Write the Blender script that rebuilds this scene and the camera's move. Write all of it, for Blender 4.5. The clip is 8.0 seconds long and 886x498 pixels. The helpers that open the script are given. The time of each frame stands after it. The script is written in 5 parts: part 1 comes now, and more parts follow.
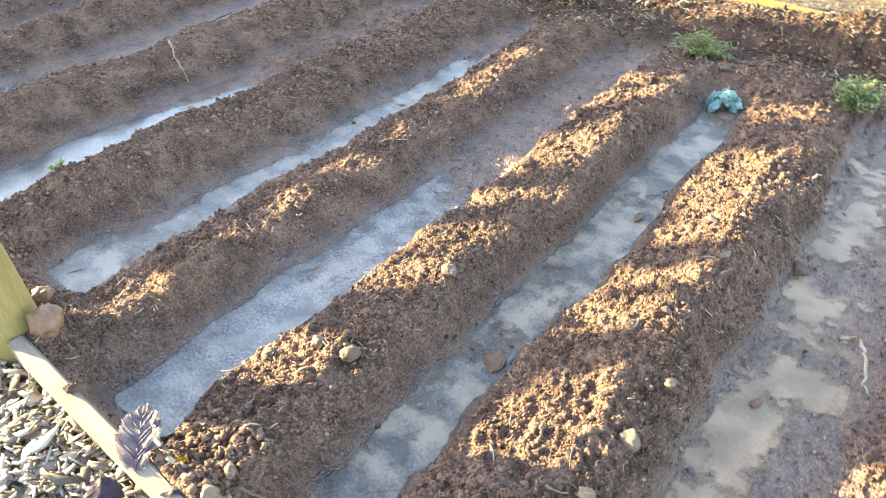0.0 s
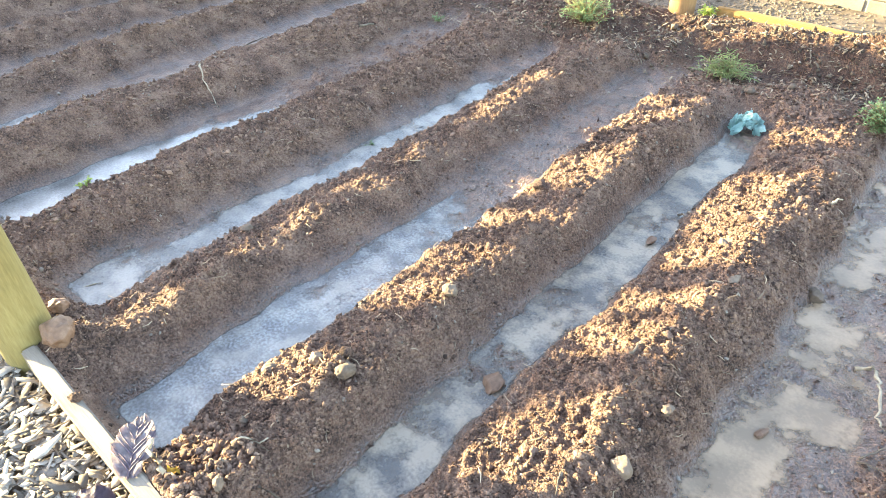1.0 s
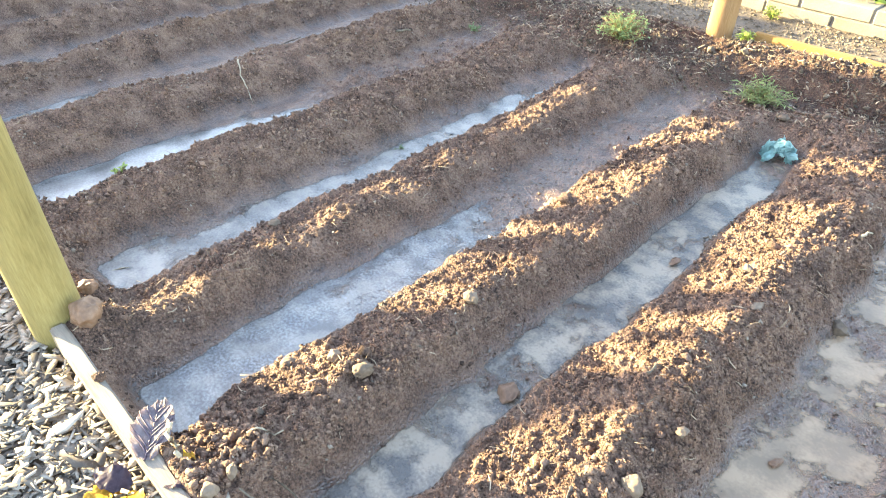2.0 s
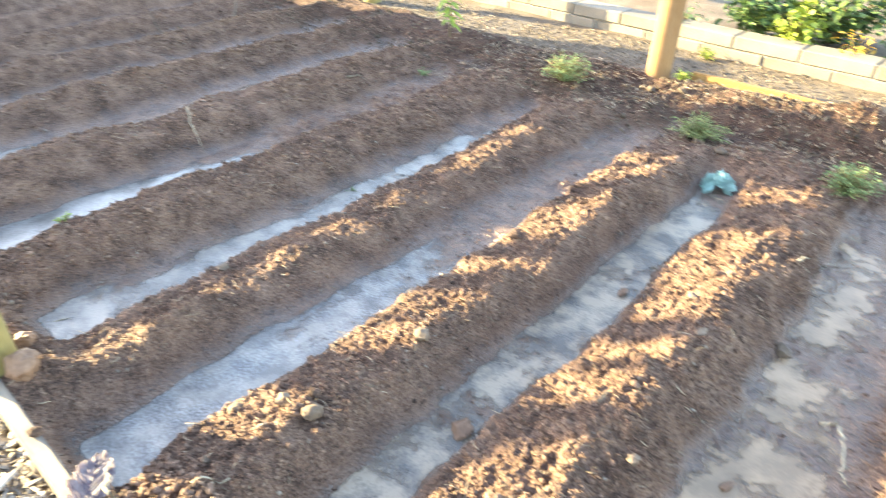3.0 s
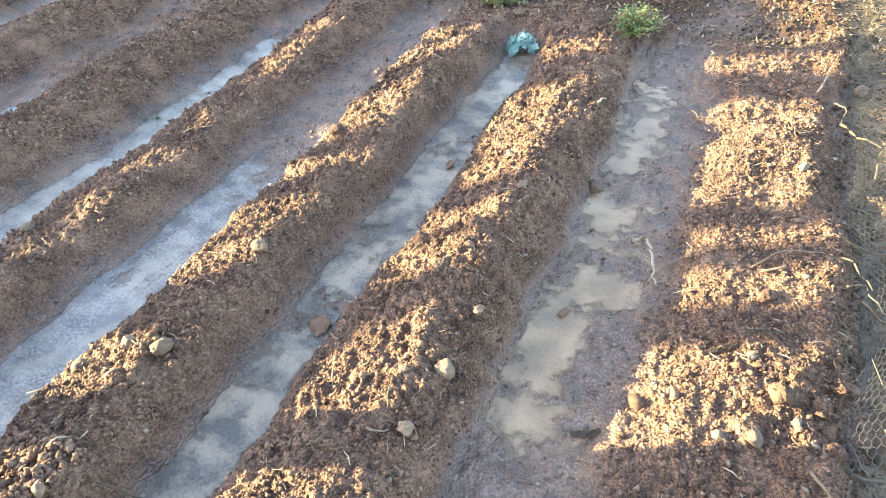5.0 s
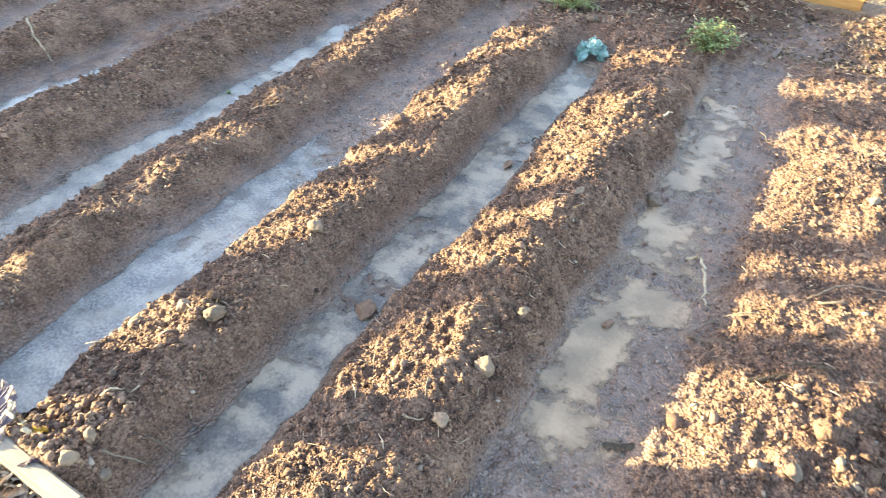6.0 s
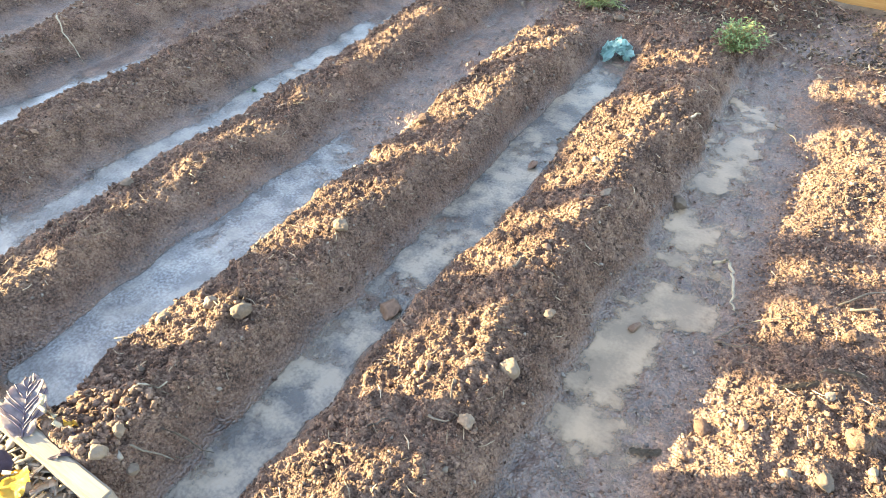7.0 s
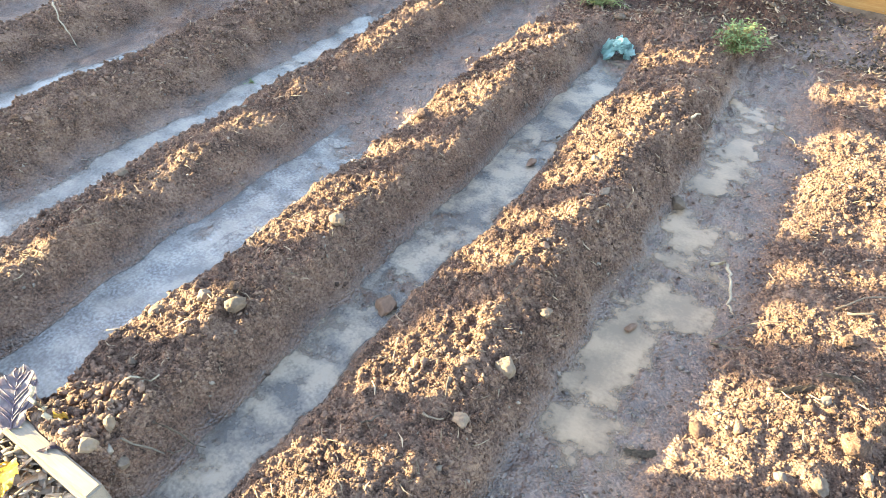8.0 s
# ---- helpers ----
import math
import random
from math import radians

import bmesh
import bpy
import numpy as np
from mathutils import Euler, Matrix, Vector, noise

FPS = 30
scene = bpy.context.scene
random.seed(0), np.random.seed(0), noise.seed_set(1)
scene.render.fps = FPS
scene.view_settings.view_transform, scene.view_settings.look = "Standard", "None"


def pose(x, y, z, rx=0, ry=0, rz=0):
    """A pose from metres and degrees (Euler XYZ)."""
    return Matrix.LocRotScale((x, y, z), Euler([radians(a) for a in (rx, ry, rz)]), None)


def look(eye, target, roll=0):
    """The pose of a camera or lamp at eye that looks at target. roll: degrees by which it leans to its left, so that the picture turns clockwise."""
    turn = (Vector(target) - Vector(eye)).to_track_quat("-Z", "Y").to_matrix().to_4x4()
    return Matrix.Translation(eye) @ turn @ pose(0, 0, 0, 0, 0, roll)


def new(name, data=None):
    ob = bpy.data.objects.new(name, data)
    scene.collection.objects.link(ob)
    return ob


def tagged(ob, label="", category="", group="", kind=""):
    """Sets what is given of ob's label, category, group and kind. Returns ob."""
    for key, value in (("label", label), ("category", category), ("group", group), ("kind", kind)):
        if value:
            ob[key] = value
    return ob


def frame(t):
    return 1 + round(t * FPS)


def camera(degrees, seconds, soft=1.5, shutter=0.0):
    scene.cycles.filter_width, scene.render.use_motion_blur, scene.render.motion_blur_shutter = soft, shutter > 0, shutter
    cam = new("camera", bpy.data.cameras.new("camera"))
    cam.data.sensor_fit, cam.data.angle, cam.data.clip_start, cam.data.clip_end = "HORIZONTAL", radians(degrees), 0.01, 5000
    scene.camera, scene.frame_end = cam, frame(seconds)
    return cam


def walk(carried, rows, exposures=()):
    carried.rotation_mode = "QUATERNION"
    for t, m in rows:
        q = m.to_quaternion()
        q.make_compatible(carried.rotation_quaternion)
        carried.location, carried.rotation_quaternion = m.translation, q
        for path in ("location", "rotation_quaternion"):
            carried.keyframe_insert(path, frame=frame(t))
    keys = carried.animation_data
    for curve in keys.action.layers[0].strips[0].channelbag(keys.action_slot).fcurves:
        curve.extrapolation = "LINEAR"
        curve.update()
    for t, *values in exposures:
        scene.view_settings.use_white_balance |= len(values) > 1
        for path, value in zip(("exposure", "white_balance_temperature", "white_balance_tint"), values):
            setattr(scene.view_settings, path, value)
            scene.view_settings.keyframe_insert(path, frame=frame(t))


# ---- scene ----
cam = camera(68.4, 8.0, soft=0.6, shutter=0.4)
EXPOSURE = 3.17
PATH = [
    (0, (1.602, 0.799, 1.453), (0.647, 2.007, 0.176), -0.1),
    (0.5, (1.669, 0.868, 1.456), (0.626, 2.015, 0.193), 1.3),
    (1, (1.697, 0.866, 1.451), (0.621, 2.027, 0.229), -2.0),
    (1.5, (1.7, 0.855, 1.451), (0.604, 1.995, 0.225), 0.7),
    (1.7, (1.697, 0.852, 1.457), (0.591, 1.979, 0.23), 0.8),
    (2.8, (1.712, 0.833, 1.458), (0.535, 2.035, 0.377), 0.1),
    (3, (1.742, 0.862, 1.448), (0.642, 2.125, 0.355), 0.8),
    (3.5, (1.830, 0.872, 1.415), (0.987, 2.259, 0.247), -1.3),
    (4, (1.841, 0.869, 1.442), (1.189, 2.252, 0.153), -2.4),
    (4.5, (1.846, 0.871, 1.419), (1.203, 2.242, 0.113), -2.4),
    (5.8, (1.827, 0.845, 1.435), (1.118, 2.122, 0.068), -0.7),
    (6, (1.828, 0.843, 1.434), (1.064, 2.122, 0.101), -0.0),
    (6.5, (1.811, 0.837, 1.44), (0.997, 2.09, 0.11), -0.2),
    (7, (1.8, 0.837, 1.436), (0.996, 2.087, 0.097), -0.5),
    (7.5, (1.792, 0.837, 1.429), (1.005, 2.089, 0.083), 0.1),
    (8, (1.789, 0.844, 1.428), (1.002, 2.095, 0.08), 0.9),
]
walk(cam, [(t, look(eye, target, roll)) for t, eye, target, roll in PATH], exposures=[
    (0, EXPOSURE - 0.02, 6850, 12), (0.5, EXPOSURE + 0.22, 6850, 12), (1.0, EXPOSURE + 0.22, 6850, 12), (3.0, EXPOSURE + 0.25, 6900, 12),
    (3.5, EXPOSURE + 0.2, 7150, 13), (4.0, EXPOSURE + 0.08, 7100, 13), (5.0, EXPOSURE + 0.02, 6850, 12), (7.5, EXPOSURE - 0.01, 6850, 12), (8, EXPOSURE + 0.06, 6850, 12)])

# ---- world and sun ----
SUN_EL = 13.5
SUN_WAY = (1.0, 0.33)          # the way the light travels over the ground
world = bpy.data.worlds.new("sky")
scene.world = world
world.use_nodes = True
wn = world.node_tree
sky = wn.nodes.new("ShaderNodeTexSky")
sky.sky_type = "NISHITA"
sky.sun_disc = False
sky.sun_elevation = radians(SUN_EL)
sky.sun_rotation = math.atan2(-SUN_WAY[0], -SUN_WAY[1])
sky.dust_density = 1.0
wn.links.new(sky.outputs[0], wn.nodes["Background"].inputs[0])
wn.nodes["Background"].inputs[1].default_value = 0.15

sun_data = bpy.data.lights.new("sun", "SUN")
sun_data.energy = 5.0
sun_data.angle = radians(0.42)
sun_data.color = (1.0, 0.9, 0.53)
sun_lamp = new("sun", sun_data)
flat = math.hypot(*SUN_WAY)
sun_lamp.matrix_world = look((0, 0, 0), (SUN_WAY[0] / flat, SUN_WAY[1] / flat, -math.tan(radians(SUN_EL))))


# ---- materials ----
def material(name, stops, scale=8.0, fine=60.0, rough=(0.75, 0.95), bump=0.3, bump_dist=0.004, random_value=0.0, island=False,
             metal=0.0, stretch=None, sheen_spec=0.3, fine_mix=0.5):
    """Two scales of noise drive a colour ramp; bump and roughness vary with the fine one."""
    m = bpy.data.materials.new(name)
    m.use_nodes = True
    nt = m.node_tree
    b = nt.nodes["Principled BSDF"]
    co = nt.nodes.new("ShaderNodeTexCoord")
    vec = co.outputs["Object"]
    if stretch:
        mp = nt.nodes.new("ShaderNodeMapping")
        mp.inputs["Scale"].default_value = stretch
        nt.links.new(vec, mp.inputs[0])
        vec = mp.outputs[0]
    n1 = nt.nodes.new("ShaderNodeTexNoise")
    n1.inputs["Scale"].default_value = scale
    n1.inputs["Detail"].default_value = 5
    n2 = nt.nodes.new("ShaderNodeTexNoise")
    n2.inputs["Scale"].default_value = fine
    n2.inputs["Detail"].default_value = 6
    n2.inputs["Roughness"].default_value = 0.65
    for n in (n1, n2):
        nt.links.new(vec, n.inputs["Vector"])
    mix = nt.nodes.new("ShaderNodeMix")
    mix.inputs[0].default_value = fine_mix
    nt.links.new(n1.outputs[0], mix.inputs[2])
    nt.links.new(n2.outputs[0], mix.inputs[3])
    value = mix.outputs[0]
    if random_value:
        rnd = nt.nodes.new("ShaderNodeNewGeometry" if island else "ShaderNodeObjectInfo")
        mad = nt.nodes.new("ShaderNodeMath")
        mad.operation = "MULTIPLY_ADD"
        nt.links.new(rnd.outputs["Random Per Island" if island else "Random"], mad.inputs[0])
        mad.inputs[1].default_value = random_value
        sub = nt.nodes.new("ShaderNodeMath")
        sub.operation = "SUBTRACT"
        nt.links.new(value, sub.inputs[0])
        sub.inputs[1].default_value = random_value / 2
        nt.links.new(sub.outputs[0], mad.inputs[2])
        value = mad.outputs[0]
    ramp = nt.nodes.new("ShaderNodeValToRGB")
    els = ramp.color_ramp.elements
    while len(els) < len(stops):
        els.new(0.5)
    for e, (p, c) in zip(els, stops):
        e.position, e.color = p, (*c, 1)
    nt.links.new(value, ramp.inputs[0])
    nt.links.new(ramp.outputs[0], b.inputs["Base Color"])
    rr = nt.nodes.new("ShaderNodeMapRange")
    rr.inputs[3].default_value, rr.inputs[4].default_value = rough
    nt.links.new(n2.outputs[0], rr.inputs[0])
    nt.links.new(rr.outputs[0], b.inputs["Roughness"])
    b.inputs["Metallic"].default_value = metal
    b.inputs["Specular IOR Level"].default_value = sheen_spec
    bp = nt.nodes.new("ShaderNodeBump")
    bp.inputs["Strength"].default_value = bump
    bp.inputs["Distance"].default_value = bump_dist
    nt.links.new(n2.outputs[0], bp.inputs["Height"])
    nt.links.new(bp.outputs[0], b.inputs["Normal"])
    m["ramp"] = ramp.name
    return m


def soil_material():
    """Dry crumbs on top, wet glossy mud near the water's level."""
    m = material("soil", [(0.36, (0.034, 0.02, 0.014)), (0.5, (0.188, 0.108, 0.074)), (0.66, (0.36, 0.23, 0.157))],
                 scale=9, fine=130, bump=1.0, bump_dist=0.010, sheen_spec=0.25, fine_mix=0.6)
    nt = m.node_tree
    b = nt.nodes["Principled BSDF"]
    ramp = nt.nodes[m["ramp"]]
    geo = nt.nodes.new("ShaderNodeNewGeometry")
    warp = nt.nodes.new("ShaderNodeTexNoise")
    warp.inputs["Scale"].default_value = 70
    lift = nt.nodes.new("ShaderNodeVectorMath")
    lift.operation = "MULTIPLY_ADD"
    lift.inputs[1].default_value = (0.012, 0.012, 0.012)
    nt.links.new(geo.outputs["Position"], warp.inputs["Vector"])
    nt.links.new(warp.outputs["Color"], lift.inputs[0])
    nt.links.new(geo.outputs["Position"], lift.inputs[2])
    grit = nt.nodes.new("ShaderNodeTexVoronoi")
    grit.inputs["Scale"].default_value = 115
    nt.links.new(lift.outputs[0], grit.inputs["Vector"])
    bump = b.inputs["Normal"].links[0].from_node
    crumb = nt.nodes.new("ShaderNodeMath")
    crumb.operation = "MULTIPLY_ADD"
    crumb.inputs[1].default_value = -1.1
    nt.links.new(grit.outputs["Distance"], crumb.inputs[0])
    nt.links.new(bump.inputs["Height"].links[0].from_socket, crumb.inputs[2])
    nt.links.new(crumb.outputs[0], bump.inputs["Height"])
    sep = nt.nodes.new("ShaderNodeSeparateXYZ")
    nt.links.new(geo.outputs["Position"], sep.inputs[0])
    n = nt.nodes.new("ShaderNodeTexNoise")
    n.inputs["Scale"].default_value = 9
    n.inputs["Detail"].default_value = 4
    nt.links.new(geo.outputs["Position"], n.inputs["Vector"])
    mad = nt.nodes.new("ShaderNodeMath")
    mad.operation = "MULTIPLY_ADD"
    mad.inputs[1].default_value = 0.06
    nt.links.new(n.outputs[0], mad.inputs[0])
    nt.links.new(sep.outputs[2], mad.inputs[2])
    wet = nt.nodes.new("ShaderNodeMapRange")
    wet.inputs[1].default_value, wet.inputs[2].default_value = 0.04, 0.085
    wet.inputs[3].default_value, wet.inputs[4].default_value = 1.0, 0.0
    nt.links.new(mad.outputs[0], wet.inputs[0])
    mixc = nt.nodes.new("ShaderNodeMix")
    mixc.data_type = "RGBA"
    dark = nt.nodes.new("ShaderNodeMix")
    dark.data_type, dark.blend_type = "RGBA", "MULTIPLY"
    dark.inputs[0].default_value = 1.0
    dark.inputs[7].default_value = (0.72, 0.68, 0.64, 1)
    nt.links.new(ramp.outputs[0], dark.inputs[6])
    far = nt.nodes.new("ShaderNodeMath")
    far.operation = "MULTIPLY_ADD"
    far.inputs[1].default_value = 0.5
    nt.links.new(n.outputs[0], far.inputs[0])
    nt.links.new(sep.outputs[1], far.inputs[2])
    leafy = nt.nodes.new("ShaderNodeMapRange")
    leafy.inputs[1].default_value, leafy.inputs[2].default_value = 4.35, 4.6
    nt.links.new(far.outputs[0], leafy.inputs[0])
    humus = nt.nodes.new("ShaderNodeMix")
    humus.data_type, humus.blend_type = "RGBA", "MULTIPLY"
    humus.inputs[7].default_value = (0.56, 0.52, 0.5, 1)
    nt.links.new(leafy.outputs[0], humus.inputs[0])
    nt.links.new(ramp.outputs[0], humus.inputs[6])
    nt.links.new(wet.outputs[0], mixc.inputs[0])
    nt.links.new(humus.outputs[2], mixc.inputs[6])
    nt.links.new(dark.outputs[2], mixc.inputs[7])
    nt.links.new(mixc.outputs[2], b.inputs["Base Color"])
    rr = b.inputs["Roughness"].links[0].from_node
    mr = nt.nodes.new("ShaderNodeMix")
    nt.links.new(wet.outputs[0], mr.inputs[0])
    nt.links.new(rr.outputs[0], mr.inputs[2])
    mr.inputs[3].default_value = 0.3
    nt.links.new(mr.outputs[0], b.inputs["Roughness"])
    ms = nt.nodes.new("ShaderNodeMapRange")
    ms.inputs[3].default_value, ms.inputs[4].default_value = 0.25, 0.95
    nt.links.new(wet.outputs[0], ms.inputs[0])
    nt.links.new(ms.outputs[0], b.inputs["Specular IOR Level"])
    smear = nt.nodes.new("ShaderNodeMapRange")
    smear.inputs[3].default_value, smear.inputs[4].default_value = 1.0, 0.6
    nt.links.new(wet.outputs[0], smear.inputs[0])
    nt.links.new(smear.outputs[0], bump.inputs["Strength"])
    return m


def water_material(name, thin, thick, spec, rough, ripple, speckle, clear=0.0):
    """Muddy water: brown silt where it is deep, clear over the mud where it is shallow, a rippled skin that mirrors the sky."""
    m = bpy.data.materials.new(name)
    m.use_nodes = True
    nt = m.node_tree
    b = nt.nodes["Principled BSDF"]
    geo = nt.nodes.new("ShaderNodeNewGeometry")
    depth = nt.nodes.new("ShaderNodeAttribute")
    depth.attribute_name = "depth"

    def noise_at(scale, detail):
        n = nt.nodes.new("ShaderNodeTexNoise")
        n.inputs["Scale"].default_value = scale
        n.inputs["Detail"].default_value = detail
        nt.links.new(geo.outputs["Position"], n.inputs["Vector"])
        return n
    n1 = noise_at(8, 5)
    n1.inputs["Roughness"].default_value = 0.56
    ramp = nt.nodes.new("ShaderNodeValToRGB")
    ramp.color_ramp.elements[0].position, ramp.color_ramp.elements[0].color = 0.57, (*thin, 1)
    ramp.color_ramp.elements[1].position, ramp.color_ramp.elements[1].color = 0.79, (*thick, 1)
    n4 = noise_at(110, 8)
    fleck = nt.nodes.new("ShaderNodeMath")
    fleck.operation = "MULTIPLY_ADD"
    fleck.inputs[1].default_value = 0.35
    nt.links.new(n4.outputs[0], fleck.inputs[0])
    nt.links.new(n1.outputs[0], fleck.inputs[2])
    nt.links.new(fleck.outputs[0], ramp.inputs[0])
    # Pale grey noise flecks, gathered in patches, are mixed into the water's colour.
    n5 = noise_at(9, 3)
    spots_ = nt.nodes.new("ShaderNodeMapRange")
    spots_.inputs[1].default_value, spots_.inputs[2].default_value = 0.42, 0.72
    spots_.inputs[4].default_value = speckle
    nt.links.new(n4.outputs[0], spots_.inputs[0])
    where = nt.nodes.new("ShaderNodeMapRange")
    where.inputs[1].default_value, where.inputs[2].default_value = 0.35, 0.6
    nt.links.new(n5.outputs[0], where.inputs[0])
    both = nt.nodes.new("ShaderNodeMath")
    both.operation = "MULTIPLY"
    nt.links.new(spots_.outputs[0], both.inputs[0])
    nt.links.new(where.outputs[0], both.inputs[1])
    speckled = nt.nodes.new("ShaderNodeMix")
    speckled.data_type = "RGBA"
    speckled.inputs[7].default_value = (0.49, 0.5, 0.51, 1)
    nt.links.new(both.outputs[0], speckled.inputs[0])
    nt.links.new(ramp.outputs[0], speckled.inputs[6])
    nt.links.new(speckled.outputs[2], b.inputs["Base Color"])
    n3 = noise_at(60, 8)
    add = nt.nodes.new("ShaderNodeMath")
    add.operation = "MULTIPLY_ADD"
    add.inputs[1].default_value = 0.016
    nt.links.new(n3.outputs[0], add.inputs[0])
    nt.links.new(depth.outputs["Fac"], add.inputs[2])
    al = nt.nodes.new("ShaderNodeMapRange")
    al.interpolation_type = "SMOOTHSTEP"
    al.inputs[1].default_value, al.inputs[2].default_value = 0.004, 0.021
    al.inputs[3].default_value, al.inputs[4].default_value = 0.1, 0.97
    nt.links.new(add.outputs[0], al.inputs[0])
    silt = nt.nodes.new("ShaderNodeMapRange")
    silt.inputs[1].default_value, silt.inputs[2].default_value = 0.38, 0.6
    silt.inputs[3].default_value, silt.inputs[4].default_value = 1.0 - clear, 1.0
    nt.links.new(n1.outputs[0], silt.inputs[0])
    cover = nt.nodes.new("ShaderNodeMath")
    cover.operation = "MULTIPLY"
    nt.links.new(al.outputs[0], cover.inputs[0])
    nt.links.new(silt.outputs[0], cover.inputs[1])
    nt.links.new(cover.outputs[0], b.inputs["Alpha"])
    b.inputs["Roughness"].default_value = rough
    b.inputs["IOR"].default_value = spec
    b.inputs["Specular IOR Level"].default_value = 0.8
    n2 = noise_at(85, 6)
    n2.inputs["Roughness"].default_value = 0.6
    bp = nt.nodes.new("ShaderNodeBump")
    bp.inputs["Strength"].default_value = ripple
    bp.inputs["Distance"].default_value = 0.004
    nt.links.new(n2.outputs[0], bp.inputs["Height"])
    nt.links.new(bp.outputs[0], b.inputs["Normal"])
    return m


M_SOIL = soil_material()
M_PUDDLE = water_material("silty_puddle", (0.3, 0.205, 0.132), (0.41, 0.272, 0.168), 1.33, 0.08, 0.3, 0.0, 0.15)
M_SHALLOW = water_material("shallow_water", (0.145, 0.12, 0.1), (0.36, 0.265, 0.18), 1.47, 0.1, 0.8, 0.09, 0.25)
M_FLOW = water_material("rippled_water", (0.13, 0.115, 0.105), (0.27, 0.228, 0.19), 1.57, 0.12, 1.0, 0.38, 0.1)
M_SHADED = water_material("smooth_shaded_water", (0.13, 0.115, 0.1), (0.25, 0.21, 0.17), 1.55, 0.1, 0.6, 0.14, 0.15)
M_STILL = water_material("still_water", (0.12, 0.11, 0.10), (0.22, 0.2, 0.18), 1.62, 0.06, 0.3, 0.12)
M_CLOD = material("clods", [(0.33, (0.05, 0.029, 0.02)), (0.5, (0.2, 0.116, 0.079)), (0.72, (0.385, 0.25, 0.171))], scale=20, fine=190,
                  bump=1.0, bump_dist=0.008, random_value=0.24, island=True)
M_GRIT = material("wet_grit", [(0.3, (0.05, 0.036, 0.028)), (0.5, (0.14, 0.102, 0.075)), (0.75, (0.3, 0.225, 0.165))], scale=20, fine=120, rough=(0.3, 0.55), bump=0.3,
                  random_value=0.4, island=True, sheen_spec=0.9)
M_PEBBLE = material("pebbles", [(0.2, (0.12, 0.09, 0.07)), (0.5, (0.215, 0.168, 0.128)), (0.8, (0.33, 0.27, 0.21))], scale=25, fine=140,
                    bump=0.3, random_value=0.5, island=True)
M_STONE = material("stone", [(0.25, (0.085, 0.058, 0.04)), (0.5, (0.165, 0.117, 0.082)), (0.8, (0.26, 0.19, 0.133))], scale=14, fine=90, bump=0.5,
                   random_value=0.25)
M_RED_STONE = material("red_stone", [(0.25, (0.095, 0.05, 0.03)), (0.5, (0.2, 0.112, 0.068)), (0.8, (0.32, 0.2, 0.13))], scale=20, fine=90, bump=0.5,
                       rough=(0.4, 0.7))
M_TAN = material("tan_gravel", [(0.25, (0.08, 0.058, 0.04)), (0.5, (0.145, 0.11, 0.076)), (0.75, (0.235, 0.185, 0.132))], scale=20, fine=120, bump=0.4, random_value=0.3, island=True)
M_PATH = material("path_gravel", [(0.25, (0.07, 0.049, 0.033)), (0.5, (0.14, 0.104, 0.073)), (0.75, (0.235, 0.183, 0.132))], scale=5, fine=70, bump=0.6,
                  bump_dist=0.008)
M_HUMUS = material("humus", [(0.3, (0.035, 0.024, 0.016)), (0.5, (0.1, 0.07, 0.046)), (0.72, (0.24, 0.175, 0.12))], scale=14, fine=120, bump=0.8, bump_dist=0.008,
                   random_value=0.3, island=True)
M_CHIPBED = material("chip_bed", [(0.3, (0.085, 0.066, 0.05)), (0.7, (0.19, 0.15, 0.115))], scale=20, fine=90, bump=0.6, bump_dist=0.01)
M_CHIP = material("wood_chips", [(0.2, (0.11, 0.085, 0.066)), (0.5, (0.26, 0.21, 0.165)), (0.8, (0.43, 0.36, 0.29))], scale=18, fine=120, bump=0.4,
                  random_value=0.7, island=True, stretch=(1, 1, 3))
M_STRAW = material("straw", [(0.2, (0.11, 0.075, 0.045)), (0.5, (0.22, 0.155, 0.1)), (0.8, (0.4, 0.3, 0.2))], scale=12, fine=90, bump=0.2,
                   random_value=0.6, island=True)
M_DRY_GRASS = material("dry_grass", [(0.2, (0.05, 0.04, 0.028)), (0.5, (0.1, 0.08, 0.055)), (0.8, (0.2, 0.165, 0.115))], scale=12, fine=90, bump=0.2,
                       random_value=0.4, island=True)
M_POST = material("treated_post", [(0.25, (0.13, 0.095, 0.028)), (0.5, (0.25, 0.19, 0.068)), (0.75, (0.36, 0.285, 0.115))], scale=5, fine=55, bump=0.35,
                  bump_dist=0.003, stretch=(3, 3, 0.35))
M_POST_ORANGE = material("orange_post", [(0.25, (0.16, 0.08, 0.032)), (0.5, (0.26, 0.145, 0.062)), (0.75, (0.36, 0.225, 0.115))], scale=5, fine=55,
                         bump=0.35, bump_dist=0.003, stretch=(3, 3, 0.35))
M_PLANK = material("pale_plank", [(0.25, (0.14, 0.105, 0.075)), (0.5, (0.255, 0.208, 0.162)), (0.8, (0.35, 0.295, 0.235))], scale=4, fine=50, bump=0.3,
                   bump_dist=0.002, stretch=(0.5, 6, 6))
M_EDGING = material("orange_edging", [(0.25, (0.18, 0.088, 0.03)), (0.5, (0.33, 0.17, 0.055)), (0.75, (0.44, 0.26, 0.1))], scale=4, fine=50, bump=0.35,
                    stretch=(0.5, 6, 6))
M_BLOCK = material("concrete_block", [(0.25, (0.11, 0.092, 0.07)), (0.5, (0.185, 0.158, 0.124)), (0.75, (0.26, 0.225, 0.182))], scale=7, fine=80, bump=0.5,
                   random_value=0.15)
M_MORTAR = material("mortar", [(0.3, (0.16, 0.14, 0.12)), (0.7, (0.32, 0.29, 0.25))], scale=10, fine=80)
